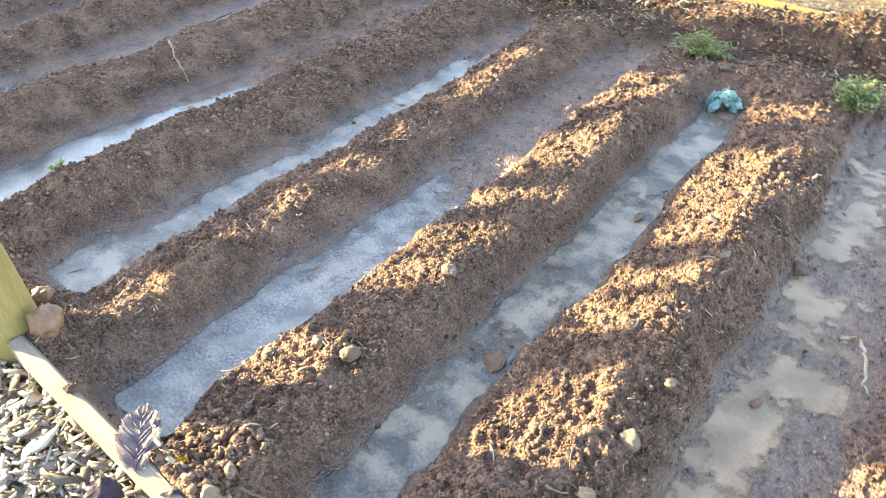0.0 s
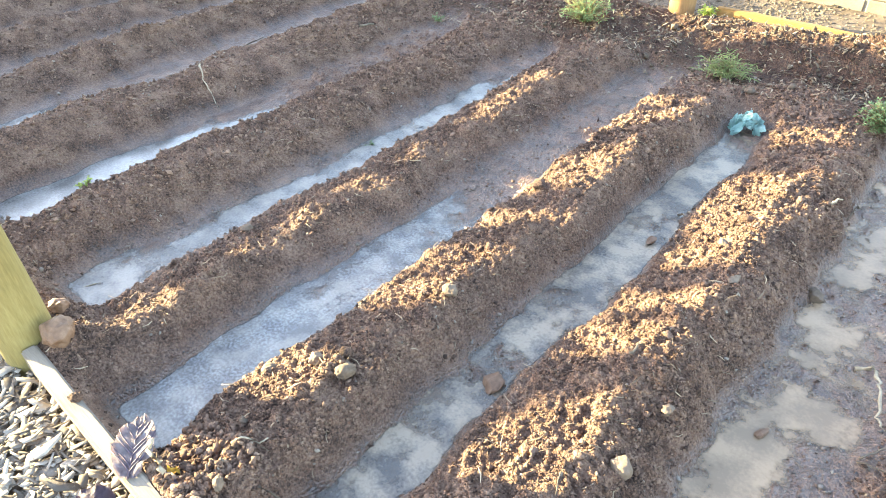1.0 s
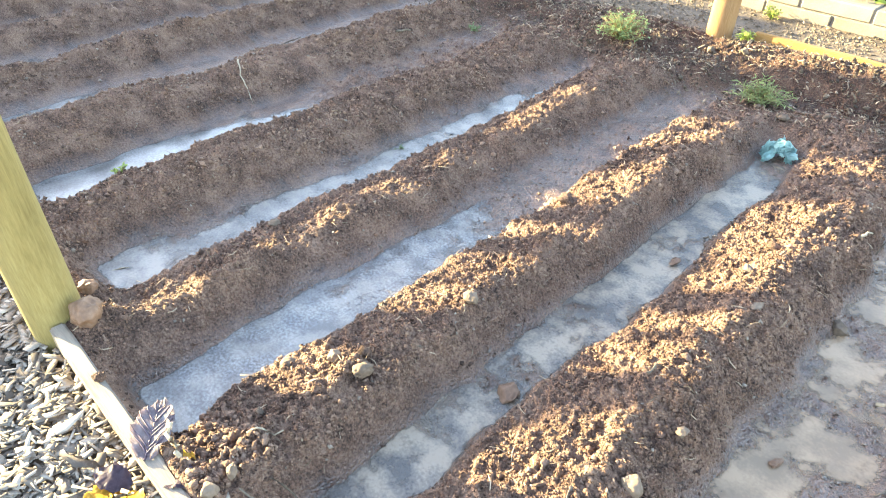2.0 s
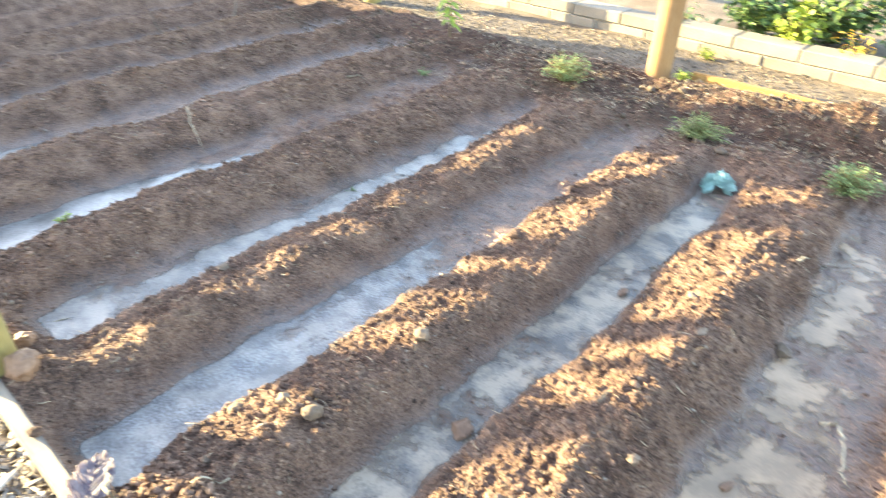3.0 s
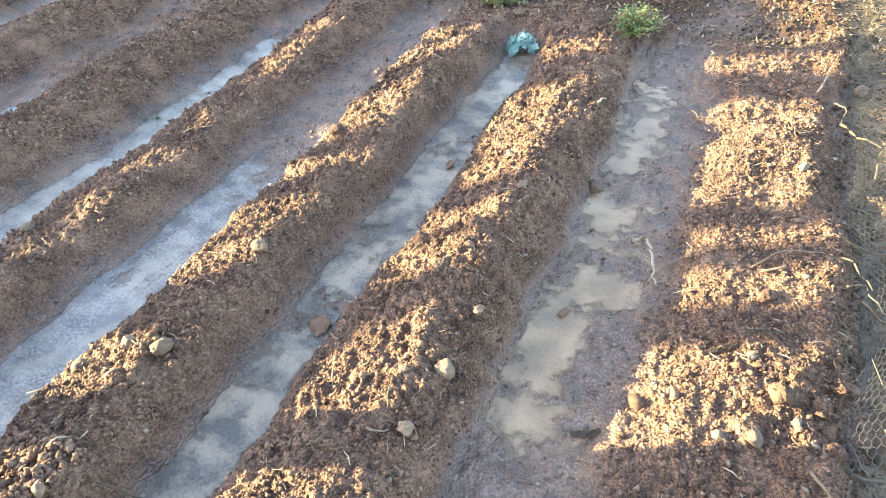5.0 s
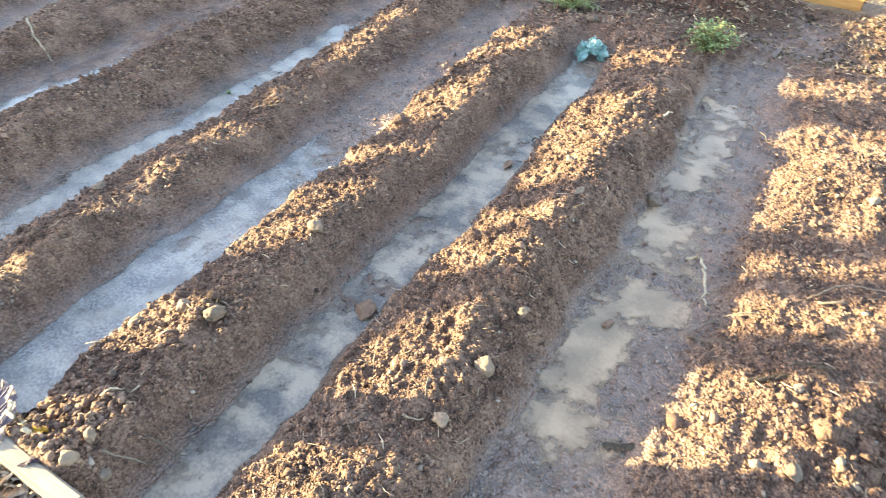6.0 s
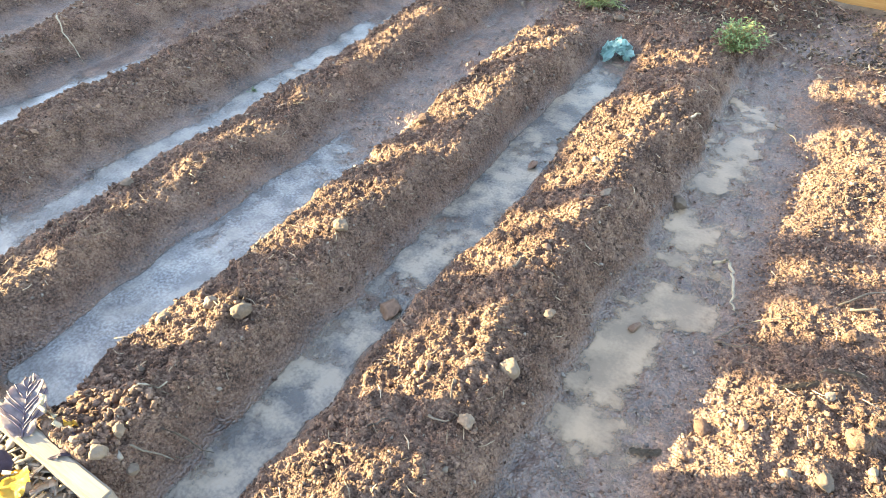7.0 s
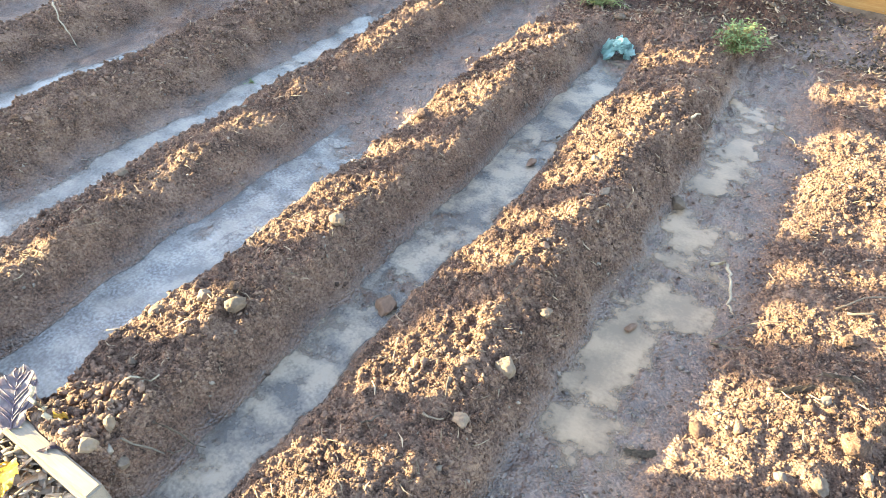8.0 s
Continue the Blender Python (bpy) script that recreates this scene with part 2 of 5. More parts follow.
M_WEED = material("weed_leaf", [(0.2, (0.085, 0.13, 0.045)), (0.5, (0.155, 0.22, 0.08)), (0.8, (0.26, 0.33, 0.14))], scale=15, fine=60, bump=0.1,
                  random_value=0.32, island=True, rough=(0.5, 0.7))
M_GRASS = material("olive_grass", [(0.2, (0.1, 0.125, 0.04)), (0.5, (0.18, 0.21, 0.075)), (0.8, (0.29, 0.31, 0.14))], scale=15, fine=60, bump=0.1, random_value=0.3, island=True)
M_LIME = material("lime_leaf", [(0.2, (0.13, 0.18, 0.025)), (0.5, (0.22, 0.28, 0.04)), (0.8, (0.33, 0.37, 0.075))], scale=15, fine=60, bump=0.1,
                  random_value=0.4, island=True, rough=(0.45, 0.65))
M_BUSH = material("bush_leaf", [(0.2, (0.035, 0.065, 0.022)), (0.5, (0.085, 0.14, 0.04)), (0.8, (0.2, 0.26, 0.07))], scale=6, fine=60, bump=0.1,
                  random_value=0.5, island=True, rough=(0.45, 0.65))
M_STEM = material("stem", [(0.3, (0.14, 0.1, 0.05)), (0.7, (0.25, 0.2, 0.1))], scale=30, fine=90)
M_TWIG = material("pale_twig", [(0.25, (0.065, 0.047, 0.033)), (0.5, (0.125, 0.094, 0.066)), (0.8, (0.21, 0.168, 0.124))], scale=30, fine=120, bump=0.3,
                  random_value=0.3)
M_PALE = material("bleached_root", [(0.25, (0.2, 0.15, 0.1)), (0.5, (0.33, 0.27, 0.19)), (0.8, (0.46, 0.4, 0.3))], scale=30, fine=120, bump=0.3)
M_DARKWOOD = material("dark_bark", [(0.3, (0.05, 0.035, 0.025)), (0.7, (0.18, 0.13, 0.09))], scale=20, fine=90, bump=0.6)
M_TEAL = material("teal_plastic", [(0.25, (0.26, 0.45, 0.4)), (0.5, (0.4, 0.6, 0.55)), (0.8, (0.6, 0.74, 0.7))], scale=20, fine=80, bump=0.2,
                  rough=(0.35, 0.5))
M_PURPLE = material("purple_leaf", [(0.3, (0.13, 0.085, 0.095)), (0.5, (0.3, 0.24, 0.245)), (0.7, (0.42, 0.37, 0.36))], scale=14, fine=70, bump=0.4,
                    rough=(0.4, 0.6))
M_DARK_PURPLE = material("dark_purple_leaf", [(0.3, (0.045, 0.03, 0.045)), (0.5, (0.1, 0.07, 0.092)), (0.7, (0.18, 0.14, 0.16))], scale=14, fine=70, bump=0.4, rough=(0.4, 0.6))
M_YELLOW = material("yellow_leaf", [(0.3, (0.5, 0.26, 0.03)), (0.7, (0.7, 0.48, 0.07))], scale=18, fine=60, bump=0.3, rough=(0.4, 0.6))
M_WIRE = material("zinc_wire", [(0.3, (0.08, 0.077, 0.07)), (0.7, (0.17, 0.163, 0.15))], scale=30, fine=90, metal=0.6, rough=(0.4, 0.6), bump=0)
M_RED = material("red_plastic", [(0.3, (0.5, 0.03, 0.04)), (0.7, (0.62, 0.06, 0.07))], scale=10, fine=50, bump=0.05, rough=(0.35, 0.5))
M_SHADE_WALL = material("shade_wall_surface", [(0.3, (0.1, 0.085, 0.07)), (0.7, (0.2, 0.175, 0.145))], scale=2, fine=40)


# ---- small builders ----
def mesh_of(name, bm, mat, smooth=True):
    me = bpy.data.meshes.new(name)
    bm.to_mesh(me)
    bm.free()
    me.materials.append(mat)
    if smooth:
        me.shade_smooth()
    return me


def thing(name, bm, mat, label, category, m=None, kind="", group="", smooth=True):
    ob = new(name, mesh_of(name, bm, mat, smooth))
    if m is not None:
        ob.matrix_world = m
    return tagged(ob, label, category, group, kind)


def empty(name, m, label, category, group=""):
    ob = new(name)
    ob.matrix_world = m
    return tagged(ob, label, category, group)


def part(name, bm, mat, parent, label="", smooth=True, m=None):
    ob = new(name, mesh_of(name, bm, mat, smooth))
    ob.parent = parent
    if m is not None:
        ob.matrix_basis = m
    return tagged(ob, label)


def lump(bm, r, rng, squash=(1, 1, 0.7), sub=2, rough=0.18, at=(0, 0, 0), fine=0.2):
    """An uneven stone: an icosphere pushed about by noise and cut by a few flats."""
    made = bmesh.ops.create_icosphere(bm, subdivisions=sub, radius=1.0)["verts"]
    off = Vector((rng.uniform(-50, 50), rng.uniform(-50, 50), rng.uniform(-50, 50)))
    flats = [(Vector((rng.gauss(0, 1), rng.gauss(0, 1), rng.gauss(0, 1))).normalized(), rng.uniform(0.65, 0.9)) for _ in range(7)]
    for v in made:
        p = v.co.copy()
        for n, d in flats:
            over = p.dot(n) - d
            if over > 0:
                p -= n * over * 0.85
        p *= 1 + rough * noise.noise(v.co * 1.6 + off) + rough * 0.5 * noise.noise(v.co * 4 + off) + rough * fine * noise.noise(v.co * 9 + off)
        v.co = Vector((p.x * squash[0], p.y * squash[1], p.z * squash[2])) * r + Vector(at)
    return made


def tube(bm, pts, radii, seg=7):
    """A bent round bar through the points."""
    rings = []
    for i, p in enumerate(pts):
        p = Vector(p)
        d = (Vector(pts[min(i + 1, len(pts) - 1)]) - Vector(pts[max(i - 1, 0)])).normalized()
        a = d.orthogonal().normalized()
        b = d.cross(a)
        r = radii[i] if hasattr(radii, "__len__") else radii
        rings.append([bm.verts.new(p + (a * math.cos(k * math.tau / seg) + b * math.sin(k * math.tau / seg)) * r) for k in range(seg)])
    for r0, r1 in zip(rings, rings[1:]):
        for k in range(seg):
            bm.faces.new((r0[k], r0[(k + 1) % seg], r1[(k + 1) % seg], r1[k]))
    bm.faces.new(rings[0][::-1])
    bm.faces.new(rings[-1])
    bmesh.ops.recalc_face_normals(bm, faces=bm.faces)


def leaf(bm, base, way, up, length, width, droop=0.3, seg=3):
    """A pointed, slightly folded and drooping leaf blade."""
    way, up = Vector(way).normalized(), Vector(up)
    side = way.cross(up)
    side = side.normalized() if side.length > 1e-4 else way.orthogonal().normalized()
    nrm = side.cross(way).normalized()
    rows = []
    for i in range(seg + 1):
        s = i / seg
        c = Vector(base) + way * length * s - Vector((0, 0, 1)) * droop * length * s * s
        w = width * (math.sin(math.pi * (0.12 + 0.88 * s)) ** 0.8) * 0.5
        if i == seg:
            rows.append([bm.verts.new(c)])
        else:
            rows.append([bm.verts.new(c - side * w + nrm * w * 0.35), bm.verts.new(c), bm.verts.new(c + side * w + nrm * w * 0.35)])
    for a, b in zip(rows, rows[1:]):
        if len(b) == 3:
            bm.faces.new((a[0], a[1], b[1], b[0]))
            bm.faces.new((a[1], a[2], b[2], b[1]))
        else:
            bm.faces.new((a[0], a[1], b[0]))
            bm.faces.new((a[1], a[2], b[0]))


# ---- the ground's shape ----
def lattice(ix, iy, seed):
    with np.errstate(over="ignore"):
        h = (ix.astype(np.int64) * 374761393 + iy.astype(np.int64) * 668265263 + seed * 974711) & 0xFFFFFFFF
        h = ((h ^ (h >> 13)) * 1274126177) & 0xFFFFFFFF
        h = ((h ^ (h >> 16)) * 2246822519) & 0xFFFFFFFF
    return ((h ^ (h >> 15)) & 0xFFFF) / 65535.0


def soft_noise(x, y, size, seed):
    """Smooth noise between -1 and 1 with features of that size."""
    x, y = np.asarray(x, float) / size, np.asarray(y, float) / size
    ix, iy = np.floor(x), np.floor(y)
    fx, fy = x - ix, y - iy
    fx, fy = fx * fx * (3 - 2 * fx), fy * fy * (3 - 2 * fy)
    a = lattice(ix, iy, seed) * (1 - fx) + lattice(ix + 1, iy, seed) * fx
    b = lattice(ix, iy + 1, seed) * (1 - fx) + lattice(ix + 1, iy + 1, seed) * fx
    return (a * (1 - fy) + b * fy) * 2 - 1


def crumbs(x, y, cell, seed, fill=0.8):
    """Height of half-buried crumbs, one to a jittered cell, in units of the cell."""
    x, y = np.asarray(x, float) / cell, np.asarray(y, float) / cell
    ix, iy = np.floor(x), np.floor(y)
    best = np.zeros_like(x)
    for dx in (-1, 0, 1):
        for dy in (-1, 0, 1):
            jx, jy = ix + dx, iy + dy
            r = 0.22 + 0.4 * lattice(jx, jy, seed + 2)
            px, py = jx + 0.15 + 0.7 * lattice(jx, jy, seed), jy + 0.15 + 0.7 * lattice(jx, jy, seed + 1)
            d2 = (x - px) ** 2 + (y - py) ** 2
            keep = lattice(jx, jy, seed + 3) < fill
            best = np.maximum(best, np.where(keep, np.sqrt(np.maximum(r * r - d2, 0)), 0))
    return best


def shards(x, y, cell, seed):
    """Broken angular lumps: the upper envelope of tilted, domed flakes, one to a jittered cell, in units of the cell."""
    x, y = np.asarray(x, float) / cell, np.asarray(y, float) / cell
    ix, iy = np.floor(x), np.floor(y)
    best = np.zeros_like(x)
    for dx in (-1, 0, 1):
        for dy in (-1, 0, 1):
            jx, jy = ix + dx, iy + dy
            ux, uy = x - jx - lattice(jx, jy, seed), y - jy - lattice(jx, jy, seed + 1)
            top = 0.15 + 0.6 * lattice(jx, jy, seed + 2) ** 1.5
            tx, ty = 1.6 * lattice(jx, jy, seed + 3) - 0.8, 1.6 * lattice(jx, jy, seed + 4) - 0.8
            best = np.maximum(best, top + tx * ux + ty * uy - 1.7 * (ux * ux + uy * uy))
    return best


def step(a, b, x):
    s = np.clip((x - a) / (b - a), 0, 1)
    return s * s * (3 - 2 * s)


# furrow: middle, half width of its floor, near end, far end, depth of the floor below the water's level, how far the water reaches,
# then how wide and how steep the bank on either side is
FURROWS = [(1.63, 0.14, 0.6, 4.0, 0.002, 4.2, 0.19, 1.9, 0.24, 1.6), (0.92, 0.088, 0.95, 3.85, 0.004, 4.1, 0.14, 1.8, 0.31, 1),
           (0.305, 0.108, 1.055, 4.15, 0.017, 2.6, 0.2, 1.6, 0.3, 1), (-0.345, 0.08, 1.20, 4.1, 0.013, 3.6, 0.24, 1.7, 0.28, 1),
           (-1.07, 0.135, 1.22, 4.5, 0.022, 2.6, 0.3, 1.7, 0.24, 2.6), (-1.85, 0.14, 1.25, 4.5, 0.032, 1.75, 0.34, 1.6, 0.26, 2.4),
           (-2.6, 0.13, 1.25, 4.6, 0.025, 1.75, 0.32, 1.6, 0.26, 2.4)] + [(-3.3 - 0.7 * k, 0.10, 1.25, 4.6, -0.01, 1, 0.3, 1.6, 0.26, 2.4) for k in range(6)]
BED_NEAR, BED_FAR, BED_RIGHT = 1.02, 4.95, 2.33


def ground_height(x, y, detail=True):
    x, y = np.broadcast_arrays(np.asarray(x, float), np.asarray(y, float))
    crest = np.where(x > 0.95, 0.155, np.where(x > 0.2, 0.145, np.where(x > -0.4, 0.128, np.where(x > -1.2, 0.125, 0.15)))) + 0.02 * soft_noise(x, y, 0.45, 11) + 0.014 * soft_noise(x, y, 0.16, 12)
    crest = crest + (0.065 + 0.11 * np.clip(x - 1.85, 0, 0.5) + 0.02 * soft_noise(x, y, 0.35, 13) + 0.016 * soft_noise(x, y, 0.13, 14) - crest) * step(1.45, 1.8, x)
    crest = crest - 0.035 * step(4.0, 4.4, y) - 0.06 * step(3.75, 3.98, y + 0.05 * soft_noise(x, y, 0.2, 15)) * step(0.25, 0.4, x) * (1 - step(1.6, 1.8, x)) * (1 - step(4.35, 4.6, y))
    h = crest.copy()
    for i, (fx, half, y0, y1, deep, reach, run_l, pow_l, run_r, pow_r) in enumerate(FURROWS):
        mid = fx + 0.022 * soft_noise(y, np.full_like(y, i * 7.3), 0.5, 21) + 0.008 * soft_noise(y, np.full_like(y, i * 3.1), 0.14, 22)
        u = np.abs(x - mid)
        wide = half + (-0.01 + 0.05 * soft_noise(y, np.full_like(y, 4.4), 0.4, 24) + 0.035 * soft_noise(x, y, 0.1, 25)) * ((x > 1.64) & (i == 0)) + (0.045 * (1 - step(1.4, 1.75, y)) if i == 3 else 0)
        half_here = wide * (1 + 0.16 * soft_noise(x * 0.2, y, 0.22, 23 + i) + 0.16 * soft_noise(x * 0.5, y, 0.08, 43 + i))
        right = x > mid
        rough = 1.2 if i < 2 else 0.95
        sag = 1 + 0.35 * soft_noise(x * 0.3, y, 0.26, 63 + i) + 0.25 * soft_noise(x * 0.3, y, 0.1, 83 + i)
        climb = np.clip((u - half_here * 0.92) / np.where(right, run_r, run_l * sag), 0, 1)
        wall = (1 - (1 - climb) ** np.where(right, pow_r, pow_l)) * step(half_here * 0.8, half_here * 1.1 + 0.01, u)
        if i in (1, 2, 3):
            off = u - half_here * 0.92
            ramp = 0.36 * (1 - (1 - np.clip(off / 0.06, 0, 1)) ** 2) + 0.64 * np.clip(off / (run_r * (1 + 0.18 * soft_noise(x * 0.3, y, 0.3, 93 + i))), 0, 1)
            wall = np.where(right, ramp, wall)
        ends = step(y0 - 0.05, y0 + 0.08, y) * (1 - step(y1 - 0.1, y1 + 0.25, y))
        run = step(reach - 0.25, reach + 0.25, y + 0.12 * soft_noise(x, y, 0.12, 35))
        floor = -deep * (1 - run) + (0.009 if i < 4 else 0.014) * run + rough * (0.008 * soft_noise(x, y, 0.15, 31) + 0.006 * soft_noise(x, y, 0.06, 32) + (0.006 if i < 2 else 0.004) * soft_noise(x, y, 0.025, 33))
        if i == 1:
            floor = floor - 0.004 - 0.009 * step(2.3, 2.6, y) + 0.016 * step(3.35, 3.8, y)
        if i == 0:
            floor = floor + 0.005 + 0.005 * (1 - step(1.6, 1.8, y))
            for hx, hy, wx, wy in ((1.585, 2.07, 0.07, 0.32), (1.69, 2.34, 0.09, 0.07), (1.56, 2.72, 0.06, 0.14), (1.62, 3.32, 0.06, 0.22), (1.60, 3.0, 0.04, 0.08),
                                   (1.63, 1.50, 0.04, 0.05)):
                floor = floor - 0.02 * np.exp(-(((x - hx) / wx) ** 2 + ((y - hy) / wy) ** 2))
        if i == 2:
            floor = floor + 0.008 * step(1.45, 2.0, y)
        if i == 3:
            floor = floor + (0.003 + 0.013 * soft_noise(y, np.full_like(y, 0.4), 0.33, 77) + 0.008 * soft_noise(x, y, 0.1, 78)) * step(1.6, 1.9, y)
            floor = floor + 0.022 * (1 - step(-0.06, 0.02, x - mid + 0.025)) * step(1.45, 1.7, y)
        if i == 4:
            floor = floor + 0.026 * (1 - step(-0.06, 0.04, x + 1.30 - 0.19 * (y - 1.2)))
        h = np.where(u < 0.36, h * (1 - (1 - wall) * ends) + floor * (1 - wall) * ends, h)
    # heaps at the far edge, and a small one on a ridge
    h = h + 0.06 * np.exp(-(((x - 0.07) / 0.05) ** 2 + ((y - 1.5) / 0.09) ** 2))
    h = h + 0.07 * np.exp(-(((x - 0.85) / 0.35) ** 2 + ((y - 4.68) / 0.2) ** 2)) + 0.135 * np.exp(-(((x - 1.27) / 0.19) ** 2 + ((y - 4.74) / 0.15) ** 2))
    h = h + 0.05 * np.exp(-(((x + 0.5) / 0.5) ** 2 + ((y - 4.6) / 0.25) ** 2))
    # round the bed
    out_near = 0.035 + 0.012 * soft_noise(x, y, 0.3, 41)
    out_far = 0.048 + 0.012 * soft_noise(x, y, 0.6, 42)
    h = out_near + (h - out_near) * step(BED_NEAR - 0.03, BED_NEAR + 0.03, y)
    h = h + (out_far - h) * step(BED_FAR - 0.02, BED_FAR + 0.06, y)
    rim = BED_RIGHT + 0.05 * soft_noise(y, y * 0, 0.33, 44) + 0.03 * soft_noise(x, y, 0.09, 45)
    h = h + (out_far - h) * step(rim - 0.1, rim + 0.03, x)
    if detail:
        even = 0.8 + 0.2 * step(-1.2, -0.6, x)
        inside = step(BED_NEAR, BED_NEAR + 0.1, y) * (1 - step(BED_FAR - 0.1, BED_FAR, y)) * (1 - step(BED_RIGHT, BED_RIGHT + 0.2, x))
        dry = step(0.005, 0.04, h)
        amount = inside * (0.12 + 0.88 * dry)
        bed = step(1.78, 1.86, x)
        lumpy = 0.5 + 0.5 * soft_noise(x, y, 0.22, 51)
        lumpy = lumpy * lumpy * (0.35 + 0.65 * step(0.06, 0.12, h)) + 0.4 * bed * step(0.1, 0.5, soft_noise(x, y, 0.3, 54) + 0.8 * step(1.95, 2.15, x) * (1 - step(2.2, 2.35, y)))
        wx, wy = x + 0.012 * soft_noise(x, y, 0.03, 55), y + 0.012 * soft_noise(x, y, 0.03, 56)
        h = h + amount * even * (1 - 0.3 * bed) * (0.010 * soft_noise(x, y, 0.09, 52) + 0.005 * soft_noise(x, y, 0.03, 53)
                                 + 0.062 * 0.45 * lumpy * shards(wx, wy, 0.062, 61) + 0.031 * 0.7 * shards(wx, wy, 0.031, 71) * (0.85 + 0.2 * lumpy)
                                 + 0.0165 * 0.95 * shards(x, y, 0.0165, 81) - 0.013)
        h = h + (1 - inside) * (0.008 * crumbs(x, y, 0.05, 91, 0.6) * 0.5)
    return h


def z_at(x, y):
    return float(ground_height(np.array([x]), np.array([y]))[0])


def spaced(pieces):
    return np.concatenate([np.arange(a, b, s) for a, b, s in pieces])


far_out = 4.5 * 1.35 ** np.arange(1, 14)
gx = np.concatenate([-4.5 - far_out[::-1], spaced([(-9, -4, 0.05), (-4, -1.4, 0.02), (-1.4, -0.2, 0.011), (-0.2, 2.4, 0.0066), (2.4, 4.5, 0.03)]), 0 + far_out])
gy = np.concatenate([-far_out[::-1], spaced([(-4.5, 0.2, 0.15), (0.2, 1.0, 0.03), (1.0, 2.8, 0.0066), (2.8, 3.6, 0.0085), (3.6, 5.2, 0.015), (5.2, 9, 0.06)]), 4.5 + far_out])
gx, gy = np.unique(np.round(gx, 4)), np.unique(np.round(gy, 4))


def ground():
    X, Y = np.meshgrid(gx, gy)
    Z = ground_height(X, Y)
    nx, ny = len(gx), len(gy)
    me = bpy.data.meshes.new("ground")
    me.vertices.add(nx * ny)
    me.vertices.foreach_set("co", np.stack([X, Y, Z], -1).astype(np.float32).ravel())
    idx = np.arange(nx * ny).reshape(ny, nx)
    quads = np.stack([idx[:-1, :-1], idx[:-1, 1:], idx[1:, 1:], idx[1:, :-1]], -1).reshape(-1, 4)
    me.loops.add(quads.size)
    me.loops.foreach_set("vertex_index", quads.ravel().astype(np.int32))
    me.polygons.add(len(quads))
    me.polygons.foreach_set("loop_start", np.arange(0, quads.size, 4, dtype=np.int32))
    cx, cy = (X[:-1, :-1] + X[1:, 1:]).ravel() / 2, (Y[:-1, :-1] + Y[1:, 1:]).ravel() / 2
    kind = np.zeros(len(quads), np.int32)
    wob = 0.05 * soft_noise(cx, cy, 0.12, 99)
    kind[(cy > BED_FAR + wob) | (cx > BED_RIGHT + 0.6 + wob)] = 1
    kind[(cx > BED_RIGHT + wob) & (cy < 5.1 + wob)] = 3
    kind[cy < BED_NEAR - 0.01 + wob * 0.2] = 2
    me.polygons.foreach_set("material_index", kind)
    me.update()
    me.validate()
    for m in (M_SOIL, M_PATH, M_CHIPBED, M_HUMUS):
        me.materials.append(m)
    me.shade_smooth()
    return tagged(new("ground", me), "brown crumbly garden soil raised in ridges and furrows", "ground", "", "structure")


ground()


def fast_mesh(name, verts, faces, mat, label, category, smooth=False):
    """One mesh from arrays of points and of equal-sided faces."""
    me = bpy.data.meshes.new(name)
    side = faces.shape[1]
    me.vertices.add(len(verts))
    me.vertices.foreach_set("co", np.asarray(verts, np.float32).ravel())
    me.loops.add(faces.size)
    me.loops.foreach_set("vertex_index", faces.astype(np.int32).ravel())
    me.polygons.add(len(faces))
    me.polygons.foreach_set("loop_start", np.arange(0, faces.size, side, dtype=np.int32))
    me.update()
    me.validate()
    me.materials.append(mat)
    if smooth:
        me.shade_smooth()
    return tagged(new(name, me), label, category, "", "stuff")


def furrow_water(fx, half, y0, y1, mat, label):
    """A sheet of standing water that the furrow's banks cut to shape; it knows its own depth."""
    xs = np.arange(fx - half - 0.12, fx + half + 0.121, 0.012)
    ys = np.arange(y0 - 0.12, y1 + 0.4, 0.012)
    X, Y = np.meshgrid(xs, ys)
    depth = -ground_height(X, Y)
    nx, ny = len(xs), len(ys)
    idx = np.arange(nx * ny).reshape(ny, nx)
    quads = np.stack([idx[:-1, :-1], idx[:-1, 1:], idx[1:, 1:], idx[1:, :-1]], -1).reshape(-1, 4)
    wet = depth.ravel()[quads].max(axis=1) > -0.004
    used, back = np.unique(quads[wet], return_inverse=True)
    pts = np.stack([X, Y, np.zeros_like(X)], -1).reshape(-1, 3)[used]
    ob = fast_mesh("water", pts, back.reshape(-1, 4), mat, label, "water", True)
    at = ob.data.attributes.new("depth", "FLOAT", "POINT")
    at.data.foreach_set("value", np.maximum(depth.ravel()[used], 0).astype(np.float32))
    tagged(ob, kind="structure", group="flooded furrows")


for i, (fx, half, y0, y1, deep, reach) in enumerate(f[:6] for f in FURROWS[:7]):
    if i < 2:
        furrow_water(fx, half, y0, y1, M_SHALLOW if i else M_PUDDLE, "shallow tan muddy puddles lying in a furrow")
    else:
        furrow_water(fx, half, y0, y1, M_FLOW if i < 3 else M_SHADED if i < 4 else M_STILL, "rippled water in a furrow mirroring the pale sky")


# ---- round posts and edging boards ----
def post(x, y, r, height, mat, label, lean=(0, 0)):
    bm = bmesh.new()
    rng = random.Random(int(x * 100))
    pts, rad = [], []
    for k in range(12):
        s = k / 11
        pts.append((lean[0] * s, lean[1] * s, -0.3 + (height + 0.3) * s))
        rad.append(r * (1.03 - 0.06 * s) * (1 + rng.uniform(-0.012, 0.012)))
    tube(bm, pts, rad, 28)
    return thing("fence_post", bm, mat, label, "post", pose(x, y, 0.0), group="round fence posts")


